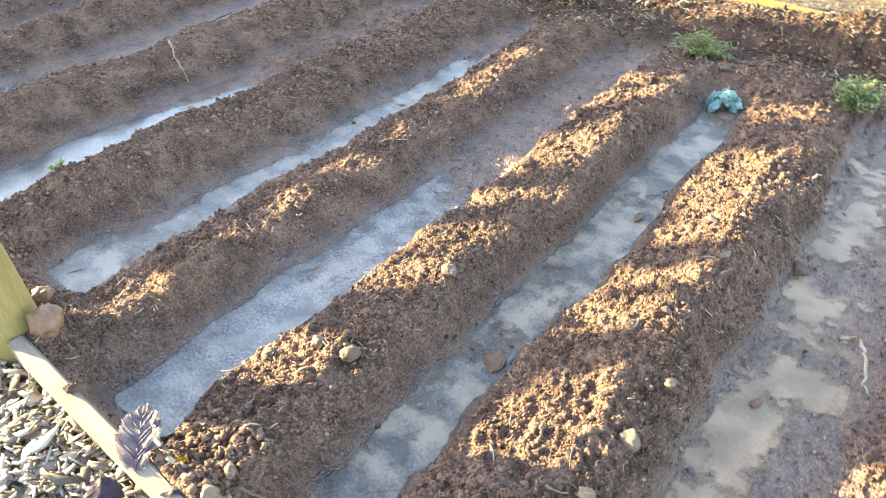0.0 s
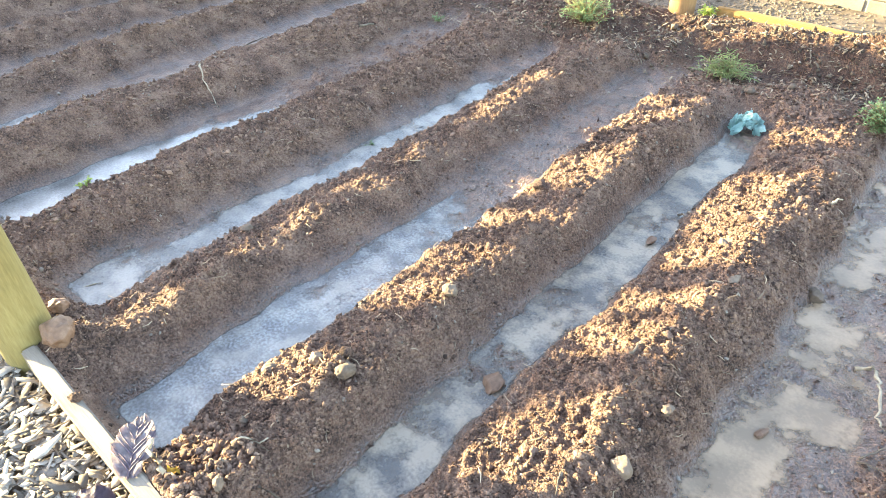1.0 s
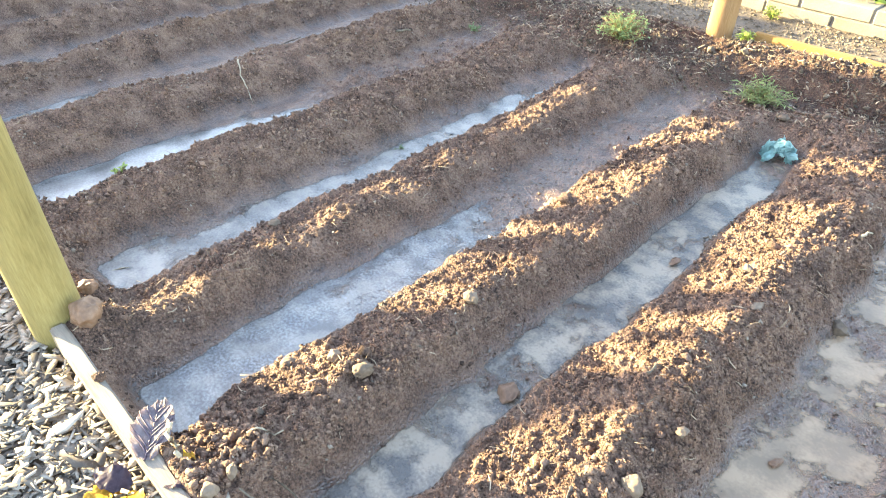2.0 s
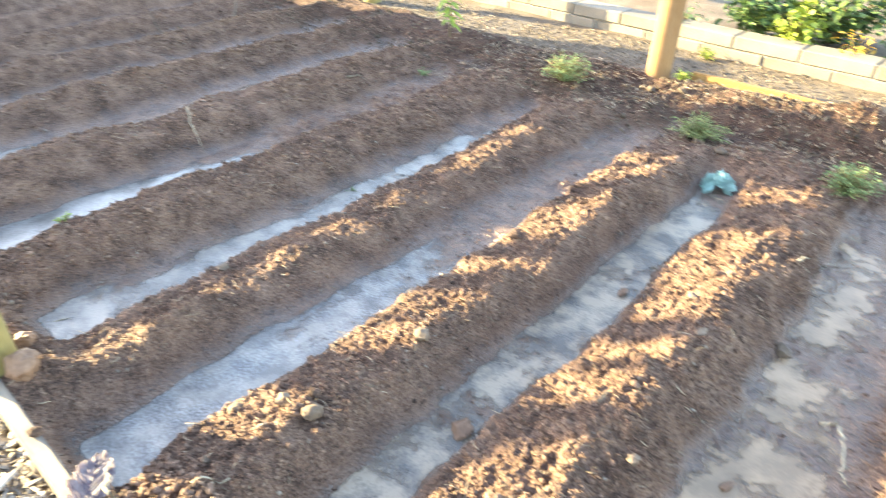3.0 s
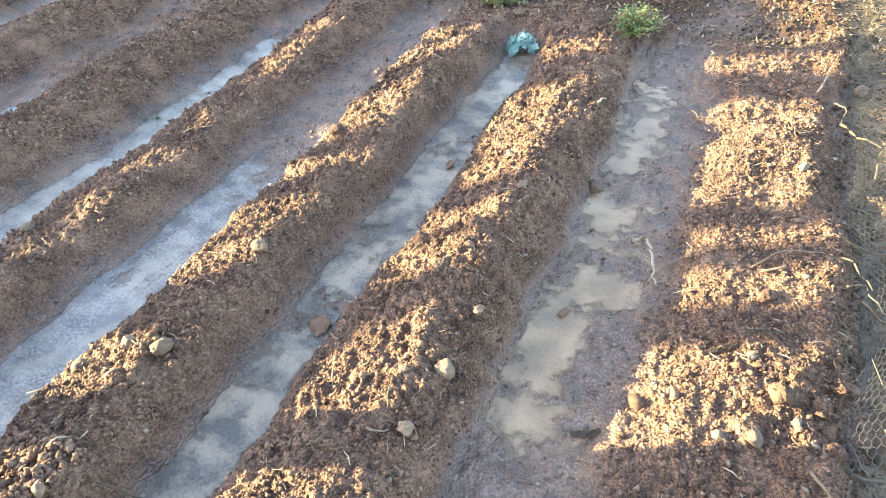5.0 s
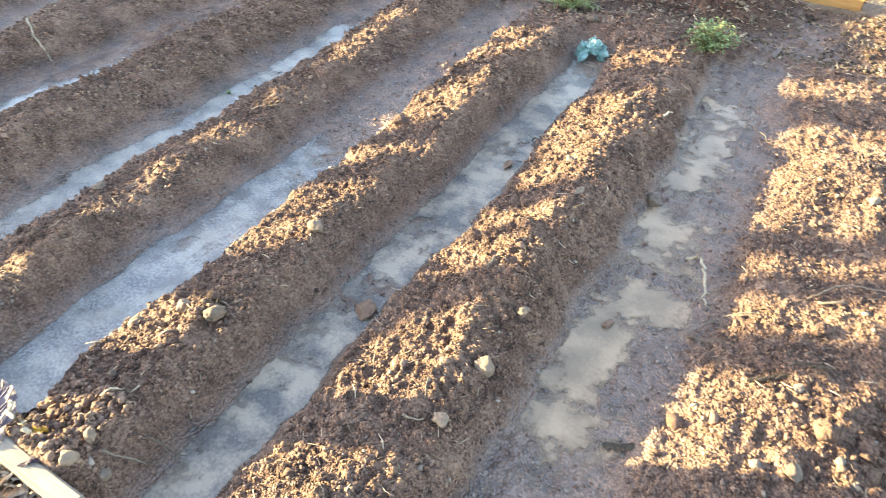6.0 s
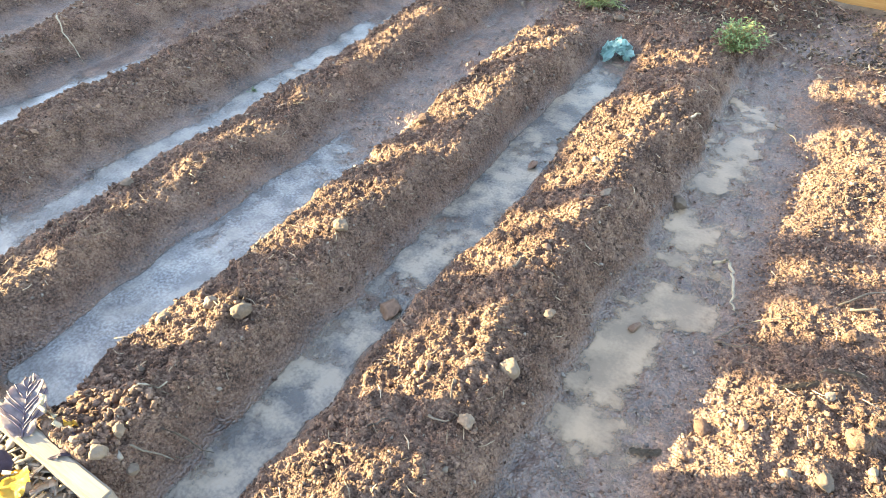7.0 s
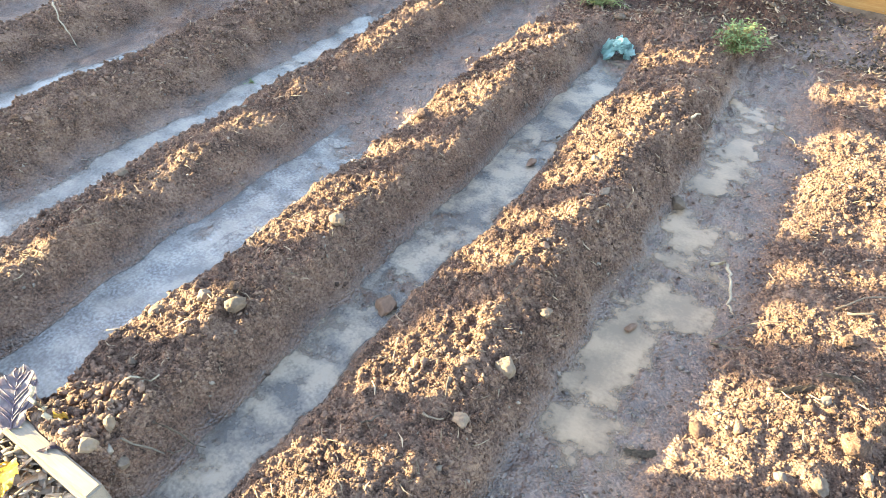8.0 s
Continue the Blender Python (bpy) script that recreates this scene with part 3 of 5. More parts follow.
post(-0.14, 1.045, 0.076, 1.9, M_POST, "thick round greenish yellow treated timber post with bare top")
post(0.01, 4.97, 0.078, 1.9, M_POST_ORANGE, "round orange-brown timber post at the bed's edge", (0.03, 0.03))
post(2.27, 4.99, 0.078, 1.9, M_POST_ORANGE, "round sunlit timber post beside wire netting")
post(-2.95, 5.2, 0.078, 1.9, M_POST, "round weathered timber post at the path")


def board(name, a, b, width, height, mat, label):
    """A sawn board on edge from a to b, with worn arrises."""
    a, b = Vector(a), Vector(b)
    ln = (b - a).length
    bm = bmesh.new()
    bmesh.ops.create_cube(bm, size=1)
    bmesh.ops.scale(bm, vec=(ln, width, height), verts=bm.verts)
    bmesh.ops.subdivide_edges(bm, edges=[e for e in bm.edges if abs(e.verts[0].co.x - e.verts[1].co.x) > 0.1], cuts=14)
    bmesh.ops.bevel(bm, geom=[e for e in bm.edges if len(e.link_faces) == 2 and e.calc_face_angle(0) > 1.0], offset=0.005, segments=2, affect="EDGES")
    for v in bm.verts:
        v.co.z += 0.006 * noise.noise(Vector((v.co.x * 5, 0, a.x)))
        v.co.y += 0.004 * noise.noise(Vector((v.co.x * 4, 3, v.co.z * 20)))
    mid = (a + b) / 2
    return thing(name, bm, mat, label, "board", pose(mid.x, mid.y, mid.z, 0, 0, math.degrees(math.atan2(b.y - a.y, b.x - a.x))), smooth=False)


board("edging_board", (-0.06, 1.025, 0.075), (0.84, 1.015, 0.07), 0.042, 0.14, M_PLANK, "pale sawn timber board edging the soil bed")
board("edging_board", (0.22, 5.02, 0.055), (1.98, 5.0, 0.055), 0.042, 0.16, M_EDGING, "orange-stained timber board half buried at the bed's far edge")


# ---- low block wall ----
def block_wall():
    root = new("wall_garden")
    tagged(root, "low wall of pale concrete blocks in running bond", "wall", "", "structure")
    root.matrix_world = pose(1.0, 5.72, 0.0, 0, 0, -3)
    bm = bmesh.new()
    bmesh.ops.create_cube(bm, size=1)
    bmesh.ops.scale(bm, vec=(13.0, 0.17, 0.26), verts=bm.verts)
    part("core", bm, M_MORTAR, root, smooth=False, m=pose(-2.0, 0.1, 0.07))
    bm = bmesh.new()
    bmesh.ops.create_cube(bm, size=1)
    bmesh.ops.scale(bm, vec=(0.448, 0.2, 0.092), verts=bm.verts)
    bmesh.ops.bevel(bm, geom=list(bm.edges), offset=0.008, segments=1, affect="EDGES")
    me = mesh_of("block", bm, M_BLOCK, False)
    rng = random.Random(4)
    for row in range(3):
        for k in range(28):
            ob = new("block", me)
            ob.parent = root
            ob.matrix_basis = pose(-8.4 + 0.46 * k + (0.23 if row % 2 else 0), 0.1 + rng.uniform(-0.006, 0.006), -0.03 + 0.098 * row, rng.uniform(-0.5, 0.5),
                                   rng.uniform(-0.4, 0.4), rng.uniform(-0.8, 0.8))


block_wall()


# ---- unseen shade casters added off to the side, in the low sun's way ----
WALL_X, STEM_X = -7.0, -6.8
FALL = math.tan(radians(SUN_EL)) * math.hypot(*SUN_WAY) / SUN_WAY[0]      # how far the light drops over a metre of x


def shade_wall():
    """A tall unseen wall added to shade the left of the bed, with an uneven top."""
    bm = bmesh.new()
    rows = []
    for k in range(221):
        y = -12.0 + 15.2 * k / 220
        top = 0.078 - WALL_X * FALL + 0.035 * noise.noise(Vector((y * 1.9, 0.5, 0))) + 0.03 * noise.noise(Vector((y * 6.1, 7.5, 0)))
        rows.append([bm.verts.new(p) for p in ((WALL_X - 0.3, y, -0.1), (WALL_X, y, -0.1), (WALL_X, y, top), (WALL_X - 0.3, y, top))])
    for a, b in zip(rows, rows[1:]):
        for k in range(4):
            bm.faces.new((a[k], b[k], b[(k + 1) % 4], a[(k + 1) % 4]))
    bm.faces.new(rows[0])
    bm.faces.new(rows[-1][::-1])
    bmesh.ops.recalc_face_normals(bm, faces=bm.faces)
    thing("wall_boundary", bm, M_SHADE_WALL, "dark unseen wall with an uneven top, added to shade the bed", "wall", kind="structure", smooth=False)


def add_shade_stem(sections, more):
    """An unseen bare stem added to cast a shadow band: middle and half width where it rises past the wall, at up to
    four heights, and how far it goes on.
    """
    bm = bmesh.new()
    rng = random.Random(int(sections[0][0] * 100))
    y_foot = sections[0][0]
    levels = [z + (x - STEM_X) * FALL for x, z in ((0.0, 0.1), (0.6, 0.14), (1.22, 0.14), (2.05, 0.085))]
    rows = [(-0.1, *sections[0])] + [(h, y, r) for h, (y, r) in zip(levels, sections)]
    rows.append((rows[-1][0] + more, rows[-1][1], rows[-1][2] * 0.6))
    rings = []
    for (h0, m0, r0), (h1, m1, r1) in zip(rows, rows[1:]):
        for k in range(5):
            f = k / 5
            rings.append((h0 + (h1 - h0) * f, m0 + (m1 - m0) * f + rng.uniform(-0.008, 0.008), (r0 + (r1 - r0) * f) * rng.uniform(0.9, 1.1)))
    rings = [[bm.verts.new((r * math.cos(k * math.tau / 16), y - y_foot + r * math.sin(k * math.tau / 16), h)) for k in range(16)] for h, y, r in rings]
    for a, b in zip(rings, rings[1:]):
        for k in range(16):
            bm.faces.new((a[k], a[(k + 1) % 16], b[(k + 1) % 16], b[k]))
    bm.faces.new(rings[0][::-1])
    bm.faces.new(rings[-1])
    thing("tree_trunk", bm, M_DARKWOOD, "bare unseen stem added to cast a shadow band on the bed", "tree", pose(STEM_X, y_foot + STEM_X * SUN_WAY[1], 0), group="pollard trunks")


shade_wall()
# Stems are added only for their shadows, widths fitted to the dark bands.
add_shade_stem([(1.56, 0.11), (1.52, 0.14), (1.605, 0.075), (1.555, 0.08)], 0.9)
add_shade_stem([(2.11, 0.06), (2.115, 0.08), (2.105, 0.09), (2.085, 0.075)], 0.9)
add_shade_stem([(1.86, 0.015), (1.86, 0.015), (1.86, 0.02), (1.85, 0.065)], 0.5)
add_shade_stem([(2.4, 0.07), (2.39, 0.095)], 0.06)
add_shade_stem([(2.8, 0.1), (3.06, 0.14), (3.10, 0.16), (3.0, 0.11)], 0.9)
add_shade_stem([(3.95, 0.35), (3.95, 0.42), (3.85, 0.43)], 0.07)
add_shade_stem([(3.4, 0.03), (3.4, 0.03), (3.45, 0.03), (3.38, 0.07)], 0.5)


# ---- loose crumbs, pebbles and straw on the soil ----
PHI = (1 + 5 ** 0.5) / 2
ICO_V = np.array([(-1, PHI, 0), (1, PHI, 0), (-1, -PHI, 0), (1, -PHI, 0), (0, -1, PHI), (0, 1, PHI), (0, -1, -PHI), (0, 1, -PHI), (PHI, 0, -1), (PHI, 0, 1),
                  (-PHI, 0, -1), (-PHI, 0, 1)]) / math.hypot(1, PHI)
ICO_F = np.array([(0, 11, 5), (0, 5, 1), (0, 1, 7), (0, 7, 10), (0, 10, 11), (1, 5, 9), (5, 11, 4), (11, 10, 2), (10, 7, 6), (7, 1, 8), (3, 9, 4), (3, 4, 2),
                  (3, 2, 6), (3, 6, 8), (3, 8, 9), (4, 9, 5), (2, 4, 11), (6, 2, 10), (8, 6, 7), (9, 8, 1)])


def scatter(n, box, rng, keep):
    """Random places in a box of the plan, thinned by keep(x, y, z)."""
    x, y = rng.uniform(box[0], box[1], n), rng.uniform(box[2], box[3], n)
    z = ground_height(x, y)
    k = rng.uniform(0, 1, n) < keep(x, y, z)
    return x[k], y[k], z[k]


OCT_V = np.array([(1, 0, 0), (-1, 0, 0), (0, 1, 0), (0, -1, 0), (0, 0, 1), (0, 0, -1)], float)
OCT_F = np.array([(0, 2, 4), (2, 1, 4), (1, 3, 4), (3, 0, 4), (2, 0, 5), (1, 2, 5), (3, 1, 5), (0, 3, 5)])


def grains(name, spots, sizes, rng, mat, label, category, sink=0.38, flat=0.8, jag=0.5, coarse=False):
    """Rough crumbs: small polyhedra with every corner pushed in or out."""
    x, y, z = spots
    n = len(x)
    bv, bf = (OCT_V, OCT_F) if coarse else (ICO_V, ICO_F)
    k = len(bv)
    sizes = np.minimum(sizes, 2.1 * np.median(sizes))
    stretch = rng.uniform(0.35, 1.6, (n, 1, 3)) * np.array([1, 1, flat])
    v = bv[None] * (1 + rng.uniform(-jag, jag, (n, k, 1))) + rng.uniform(-0.24, 0.24, (n, k, 3))
    v = v * stretch * sizes[:, None, None]
    a = rng.uniform(0, math.tau, n)
    tilt = rng.uniform(-0.9, 0.9, n)
    c, s_ = np.cos(a)[:, None], np.sin(a)[:, None]
    ct, st = np.cos(tilt)[:, None], np.sin(tilt)[:, None]
    vx, vy, vz = v[..., 0], v[..., 1], v[..., 2]
    vy, vz = vy * ct - vz * st, vy * st + vz * ct
    vx, vy = vx * c - vy * s_, vx * s_ + vy * c
    pts = np.stack([vx + x[:, None], vy + y[:, None], vz + (z + sizes * flat * (1 - 2 * sink))[:, None]], -1).reshape(-1, 3)
    f = (bf[None] + (np.arange(n) * k)[:, None, None]).reshape(-1, 3)
    return fast_mesh(name, pts, f, mat, label, category)


def cloddy(x, y, z):
    """How crumbly the surface is: most on the ridges' tops and the flat bed, less on the banks, least in the mud."""
    top = np.maximum(step(0.06, 0.11, z), step(1.8, 1.86, x))
    far = np.where(x > 1.78, 0.9, 1.0) * np.where(x > 0.3, 1.0, np.where(x > -0.3, 0.6, 0.35))
    return (0.05 + 0.5 * step(0.015, 0.05, z) + 0.45 * top) * far * (0.72 + 0.28 * soft_noise(x, y, 0.18, 111)) * (y > BED_NEAR + 0.03)


rng = np.random.default_rng(5)
near_box = (-0.9, 2.36, 1.03, 3.4)
spots = scatter(215000, near_box, rng, cloddy)
grains("soil_crumbs", spots, rng.lognormal(math.log(0.0034), 0.42, len(spots[0])), rng, M_CLOD, "fine brown soil crumbs strewn over the ridges", "soil", 0.46, coarse=True)
spots = scatter(30000, (0.4, 2.36, 1.03, 2.4), rng, lambda x, y, z: cloddy(x, y, z) * 1.1)
grains("soil_grains", spots, rng.lognormal(math.log(0.0027), 0.35, len(spots[0])), rng, M_CLOD, "finest soil grains on the ridges and the bed", "soil", coarse=True)
spots = scatter(4500, (-3.5, 2.36, 1.03, 4.2), rng, lambda x, y, z: cloddy(x, y, z) * np.where(y > 3.2, 1.0, 0.7))
grains("soil_clods", spots, rng.lognormal(math.log(0.0056), 0.4, len(spots[0])), rng, M_CLOD, "brown crumbly soil clods lying on the ridges", "soil", coarse=True)
spots = scatter(36000, (-3.5, 2.36, 3.0, 4.2), rng, lambda x, y, z: step(0.03, 0.08, z) * np.where(x > 1.78, 0.4, 0.8))
grains("far_crumbs", spots, rng.lognormal(math.log(0.0052), 0.42, len(spots[0])), rng, M_CLOD, "brown soil crumbs on the far ends of the ridges", "soil", coarse=True)
spots = scatter(16000, (-3.5, 2.5, 4.15, 4.95), rng, lambda x, y, z: 0.4 + 0.6 * soft_noise(x, y, 0.2, 9))
grains("humus_crumbs", spots, rng.lognormal(math.log(0.0068), 0.45, len(spots[0])), rng, M_HUMUS, "dark humus crumbs heaped along the far edge", "soil", coarse=True)
spots = scatter(115000, (-4.0, -0.2, 1.1, 4.6), rng, lambda x, y, z: step(0.03, 0.08, z) * (0.4 + 0.4 * soft_noise(x, y, 0.2, 7)))
grains("ridge_crumbs", spots, rng.lognormal(math.log(0.0048), 0.45, len(spots[0])), rng, M_CLOD, "fine soil crumbs on the shaded ridges", "soil", coarse=True)
spots = scatter(2000, (0.3, 1.5, 1.03, 3.6), rng, lambda x, y, z: step(0.05, 0.12, z) * np.maximum(0, soft_noise(x, y, 0.16, 131)))
grains("loose_clods", spots, rng.lognormal(math.log(0.0072), 0.4, len(spots[0])), rng, M_CLOD, "loose broken clods lying on the ridges' tops", "soil", 0.42, 0.8, 0.45)
spots = scatter(600, (1.85, 2.34, 1.3, 4.9), rng, lambda x, y, z: (0.5 + 0.5 * soft_noise(x, y, 0.2, 5)) * np.where(y < 2.2, 1.0, 0.5))
grains("bed_clods", spots, rng.lognormal(math.log(0.0085), 0.42, len(spots[0])), rng, M_CLOD, "larger brown clods on the flat sunlit bed", "soil", 0.4, 0.8, 0.5, True)
spots = scatter(45000, (-0.5, 1.95, 1.03, 4.1), rng, lambda x, y, z: (1 - step(0.012, 0.03, z)) * step(-0.012, -0.002, z) * (0.35 + 0.65 * soft_noise(x, y, 0.07, 19)))
grains("mud_grit", spots, rng.lognormal(math.log(0.0036), 0.4, len(spots[0])), rng, M_GRIT, "wet dark grit in the furrows' mud", "mud", 0.4, 0.6, coarse=True)
spots = scatter(5500, (-3.0, 2.36, 1.03, 4.9), rng, lambda x, y, z: 0.2 + 0.6 * step(0.02, 0.05, z))
grains("pebbles", spots, rng.lognormal(math.log(0.0042), 0.42, len(spots[0])), rng, M_PEBBLE, "small pale pebbles scattered in the soil", "pebbles", jag=0.4, coarse=True)


def slivers(name, spots, lengths, widths, rng, mat, label, category, lift=0.004, steep=0.35, thick=0.45, ragged=0.1, ends=(0.6, 0.35)):
    """Thin wedge-shaped splinters: four-sided, pointed, lying about."""
    x, y, z = spots
    n = len(x)
    a = rng.uniform(0, math.tau, n)
    t = rng.uniform(-steep, steep, n)
    d = np.stack([np.cos(a) * np.cos(t), np.sin(a) * np.cos(t), np.sin(t)], -1)
    side = np.stack([-np.sin(a), np.cos(a), np.zeros(n)], -1)
    up = np.cross(d, side)
    c = np.stack([x, y, z + lift + np.abs(np.sin(t)) * lengths * 0.4], -1)
    bend = rng.uniform(-0.15, 0.15, n)[:, None] * lengths[:, None] * side
    L, W = lengths[:, None] / 2, widths[:, None] / 2
    th = W * thick
    p = [c - d * L - side * W * ends[0], c - d * L + side * W * ends[0], c + bend + side * W, c + bend - side * W, c + d * L + side * W * ends[1], c + d * L - side * W * ends[1]]
    p = [q + rng.normal(0, ragged, (n, 1)) * side * W + rng.normal(0, ragged, (n, 1)) * d * W for q in p]
    verts = np.stack(p + [q + up * th for q in p], 1).reshape(-1, 3)
    base = np.array([(6, 7, 8, 9), (9, 8, 10, 11), (0, 1, 7, 6), (1, 2, 8, 7), (2, 4, 10, 8), (4, 5, 11, 10), (5, 3, 9, 11), (3, 0, 6, 9)])
    f = (base[None] + (np.arange(n) * 12)[:, None, None]).reshape(-1, 4)
    return fast_mesh(name, verts, f, mat, label, category)


spots = scatter(5500, (-3.0, 2.36, 1.03, 4.9), rng, lambda x, y, z: step(0.03, 0.08, z) * np.where(x > -0.3, 0.8, 0.75))
n = len(spots[0])
slivers("straw", spots, rng.uniform(0.012, 0.05, n), rng.uniform(0.0015, 0.004, n), rng, M_STRAW, "short dry straw and root bits in the soil", "straw")

spots = scatter(2000, (-1.2, 2.6, 4.0, 4.95), rng, lambda x, y, z: np.ones_like(x))
n = len(spots[0])
slivers("humus_litter", spots, rng.uniform(0.012, 0.05, n), rng.uniform(0.003, 0.012, n), rng, M_STRAW, "leaf litter and straw bits on dark humus", "leaf litter", 0.005, 0.5, 0.14, 0.3)

# wood chips by the near edging board
spots = scatter(9500, (-1.1, 1.1, 0.35, 1.0), rng, lambda x, y, z: np.ones_like(x))
n = len(spots[0])
x, y, z = spots
slivers("wood_chips", (x, y, z + rng.uniform(0.0, 0.03, n)), np.clip(rng.lognormal(math.log(0.034), 0.5, n), 0.01, 0.1), np.clip(rng.lognormal(math.log(0.011), 0.55, n), 0.002, 0.034), rng, M_CHIP,
        "weathered grey and tan wood chips covering the path", "wood chips", 0.004, 0.5, 0.14, 0.3, (0.95, 0.75))
# gravel on the far path
spots = scatter(22000, (-4.5, 2.6, 5.0, 5.75), rng, lambda x, y, z: 0.6 + 0.4 * soft_noise(x, y, 0.3, 17))
grains("path_gravel", spots, rng.lognormal(math.log(0.0058), 0.4, len(spots[0])), rng, M_TAN, "tan gravel and crumbs on the path", "gravel", coarse=True)
spots = scatter(1500, (-4.5, 2.6, 4.9, 5.75), rng, lambda x, y, z: 0.5 + 0.5 * soft_noise(x, y, 0.25, 18))
n = len(spots[0])
slivers("leaf_litter", spots, rng.uniform(0.015, 0.06, n), rng.uniform(0.004, 0.018, n), rng, M_STRAW, "dry leaf litter along the path", "leaf litter", 0.006, 0.5, 0.12, 0.35)
spots = scatter(1300, (0.45, 0.74, 1.05, 1.24), rng, lambda x, y, z: step(0.03, 0.08, z))
grains("bank_clods", spots, rng.lognormal(math.log(0.0056), 0.4, len(spots[0])), rng, M_CLOD, "coarse soil clods heaped at the ridge's near end", "soil", 0.35, 0.85, 0.35)


# ---- stones ----
def stone(x, y, r, label, mat=M_STONE, squash=(1.1, 0.9, 0.75), z=None, seed=0, turn=0):
    rr = random.Random(seed + int(x * 1000))
    r = r * 0.85
    bm = bmesh.new()
    lump(bm, r, rr, squash, 4, 0.45 if mat is M_CLOD else 0.3, fine=0.55 if mat is M_CLOD else 0.15)
    for _ in range(7):
        way = Vector((rr.gauss(0, 1), rr.gauss(0, 1), rr.gauss(0, 0.8))).normalized()
        cut = r * rr.uniform(0.55, 0.85)
        for v in bm.verts:
            over = v.co.dot(way) - cut
            if over > 0:
                v.co -= way * over * 0.85
    zz = (float(ground_height(np.array([x]), np.array([y]), False)[0]) if z is None else z) + r * squash[2] * 0.6
    return thing("stone", bm, mat, label, "stone", pose(x, y, zz, rr.uniform(-12, 12), rr.uniform(-12, 12), turn or rr.uniform(0, 360)), group="loose stones")


stone(0.705, 1.543, 0.035, "pale round tan stone on a soil ridge")
stone(0.945, 1.865, 0.046, "wet reddish-brown stone lying in the furrow's mud", M_RED_STONE, (1.2, 0.85, 0.6))
stone(1.395, 1.775, 0.036, "tan knobbly stone set in the ridge's side", squash=(1.25, 0.9, 0.8))
stone(-0.145, 1.812, 0.026, "small tan stone on a soil ridge", squash=(1.2, 0.8, 0.6))
stone(0.71, 1.953, 0.03, "brown stone half sunk in the ridge")
stone(0.586, 1.536, 0.028, "round brown stone beside a paler one")
stone(0.60, 1.283, 0.014, "small grey pebble at the furrow's rim")
stone(0.478, 1.448, 0.026, "flat pale stone at the water's edge", squash=(1.4, 0.8, 0.4))
stone(0.436, 1.515, 0.024, "dark wet stone in the water", M_RED_STONE, (1.3, 0.8, 0.5), 0.0)
stone(0.742, 1.073, 0.026, "pale buff stone beside the edging board", squash=(0.9, 1.2, 1.0))
stone(0.80, 1.10, 0.02, "brown stone beside the edging board", squash=(1.3, 0.9, 0.7))
stone(0.835, 1.05, 0.026, "grey-green stone beside the edging board", squash=(1.3, 0.9, 0.7))
stone(0.735, 1.135, 0.02, "tan clod-like stone on the near bank", squash=(0.9, 1.1, 1.0))
stone(-0.005, 1.10, 0.065, "large brown rock beside the timber post", M_RED_STONE, squash=(1.0, 0.85, 0.85))
stone(0.236, 1.03, 0.02, "small soil clod stuck on the edging board", M_CLOD, (1.2, 1.0, 0.7), 0.145)
stone(-0.17, 1.165, 0.038, "brown rock on the bank behind the post", M_RED_STONE)
stone(1.384, 1.58, 0.024, "grey round stone in the ridge's side")
stone(1.521, 2.81, 0.034, "grey pebble standing in wet mud", squash=(0.9, 1.1, 0.8))
stone(1.40, 1.985, 0.02, "buff stone in the ridge's side")
stone(1.59, 2.18, 0.02, "small dark stone in a puddle", M_RED_STONE, (1.4, 0.7, 0.5), 0.0)
stone(1.559, 3.26, 0.02, "small grey stone in wet mud", squash=(1.5, 0.8, 0.5))
stone(0.815, 4.03, 0.028, "grey-brown stone at the furrow's end", squash=(1.2, 0.9, 0.7))
stone(0.97, 4.12, 0.022, "pale stone at the furrow's end")
stone(0.66, 4.1, 0.022, "grey stone at the furrow's end")
stone(0.665, 3.53, 0.02, "small white stone on the ridge's side", M_PEBBLE, (1.4, 0.8, 0.5))
stone(1.225, 2.725, 0.02, "small white stone on the ridge's crest", M_PEBBLE)
stone(1.331, 2.53, 0.026, "flat grey stone on the ridge", squash=(1.6, 0.8, 0.35))
stone(0.976, 2.756, 0.024, "flat dark stone on the water's edge", M_RED_STONE, (1.8, 0.8, 0.35), 0.005)
stone(1.26, 1.995, 0.011, "small angular white stone", M_PEBBLE)
stone(2.175, 3.055, 0.022, "white angular stone on the sunlit bed", M_PEBBLE)
stone(2.105, 2.365, 0.03, "grey-brown clod on the sunlit bed", M_CLOD)
stone(2.155, 2.01, 0.036, "large tan clod on the sunlit bed", M_CLOD, squash=(0.8, 1.2, 1.1))
stone(2.25, 2.03, 0.03, "tan clod on the sunlit bed", M_CLOD, squash=(0.7, 1.3, 1.0))
stone(2.293, 2.125, 0.03, "tan clod at the bed's rim", M_CLOD)
stone(2.28, 1.915, 0.03, "tan clod at the bed's near rim", M_CLOD)
stone(2.11, 1.885, 0.028, "grey round stone sunk in the bed", squash=(1.2, 0.9, 0.6))
stone(2.20, 1.97, 0.015, "white stone on the sunlit bed", M_PEBBLE, (1.4, 0.8, 0.6))
stone(2.235, 1.912, 0.014, "white stone on the sunlit bed", M_PEBBLE, (1.5, 0.8, 0.6))
stone(2.085, 2.125, 0.017, "white stone on the sunlit bed", M_PEBBLE, (1.5, 0.9, 0.6))
stone(2.036, 1.87, 0.018, "pale grey stone on the sunlit bed", M_PEBBLE)
stone(2.386, 3.82, 0.035, "grey stone beside the wire netting")
stone(2.115, 2.91, 0.018, "white sliver of stone on the bed", M_PEBBLE, (1.8, 0.7, 0.5))
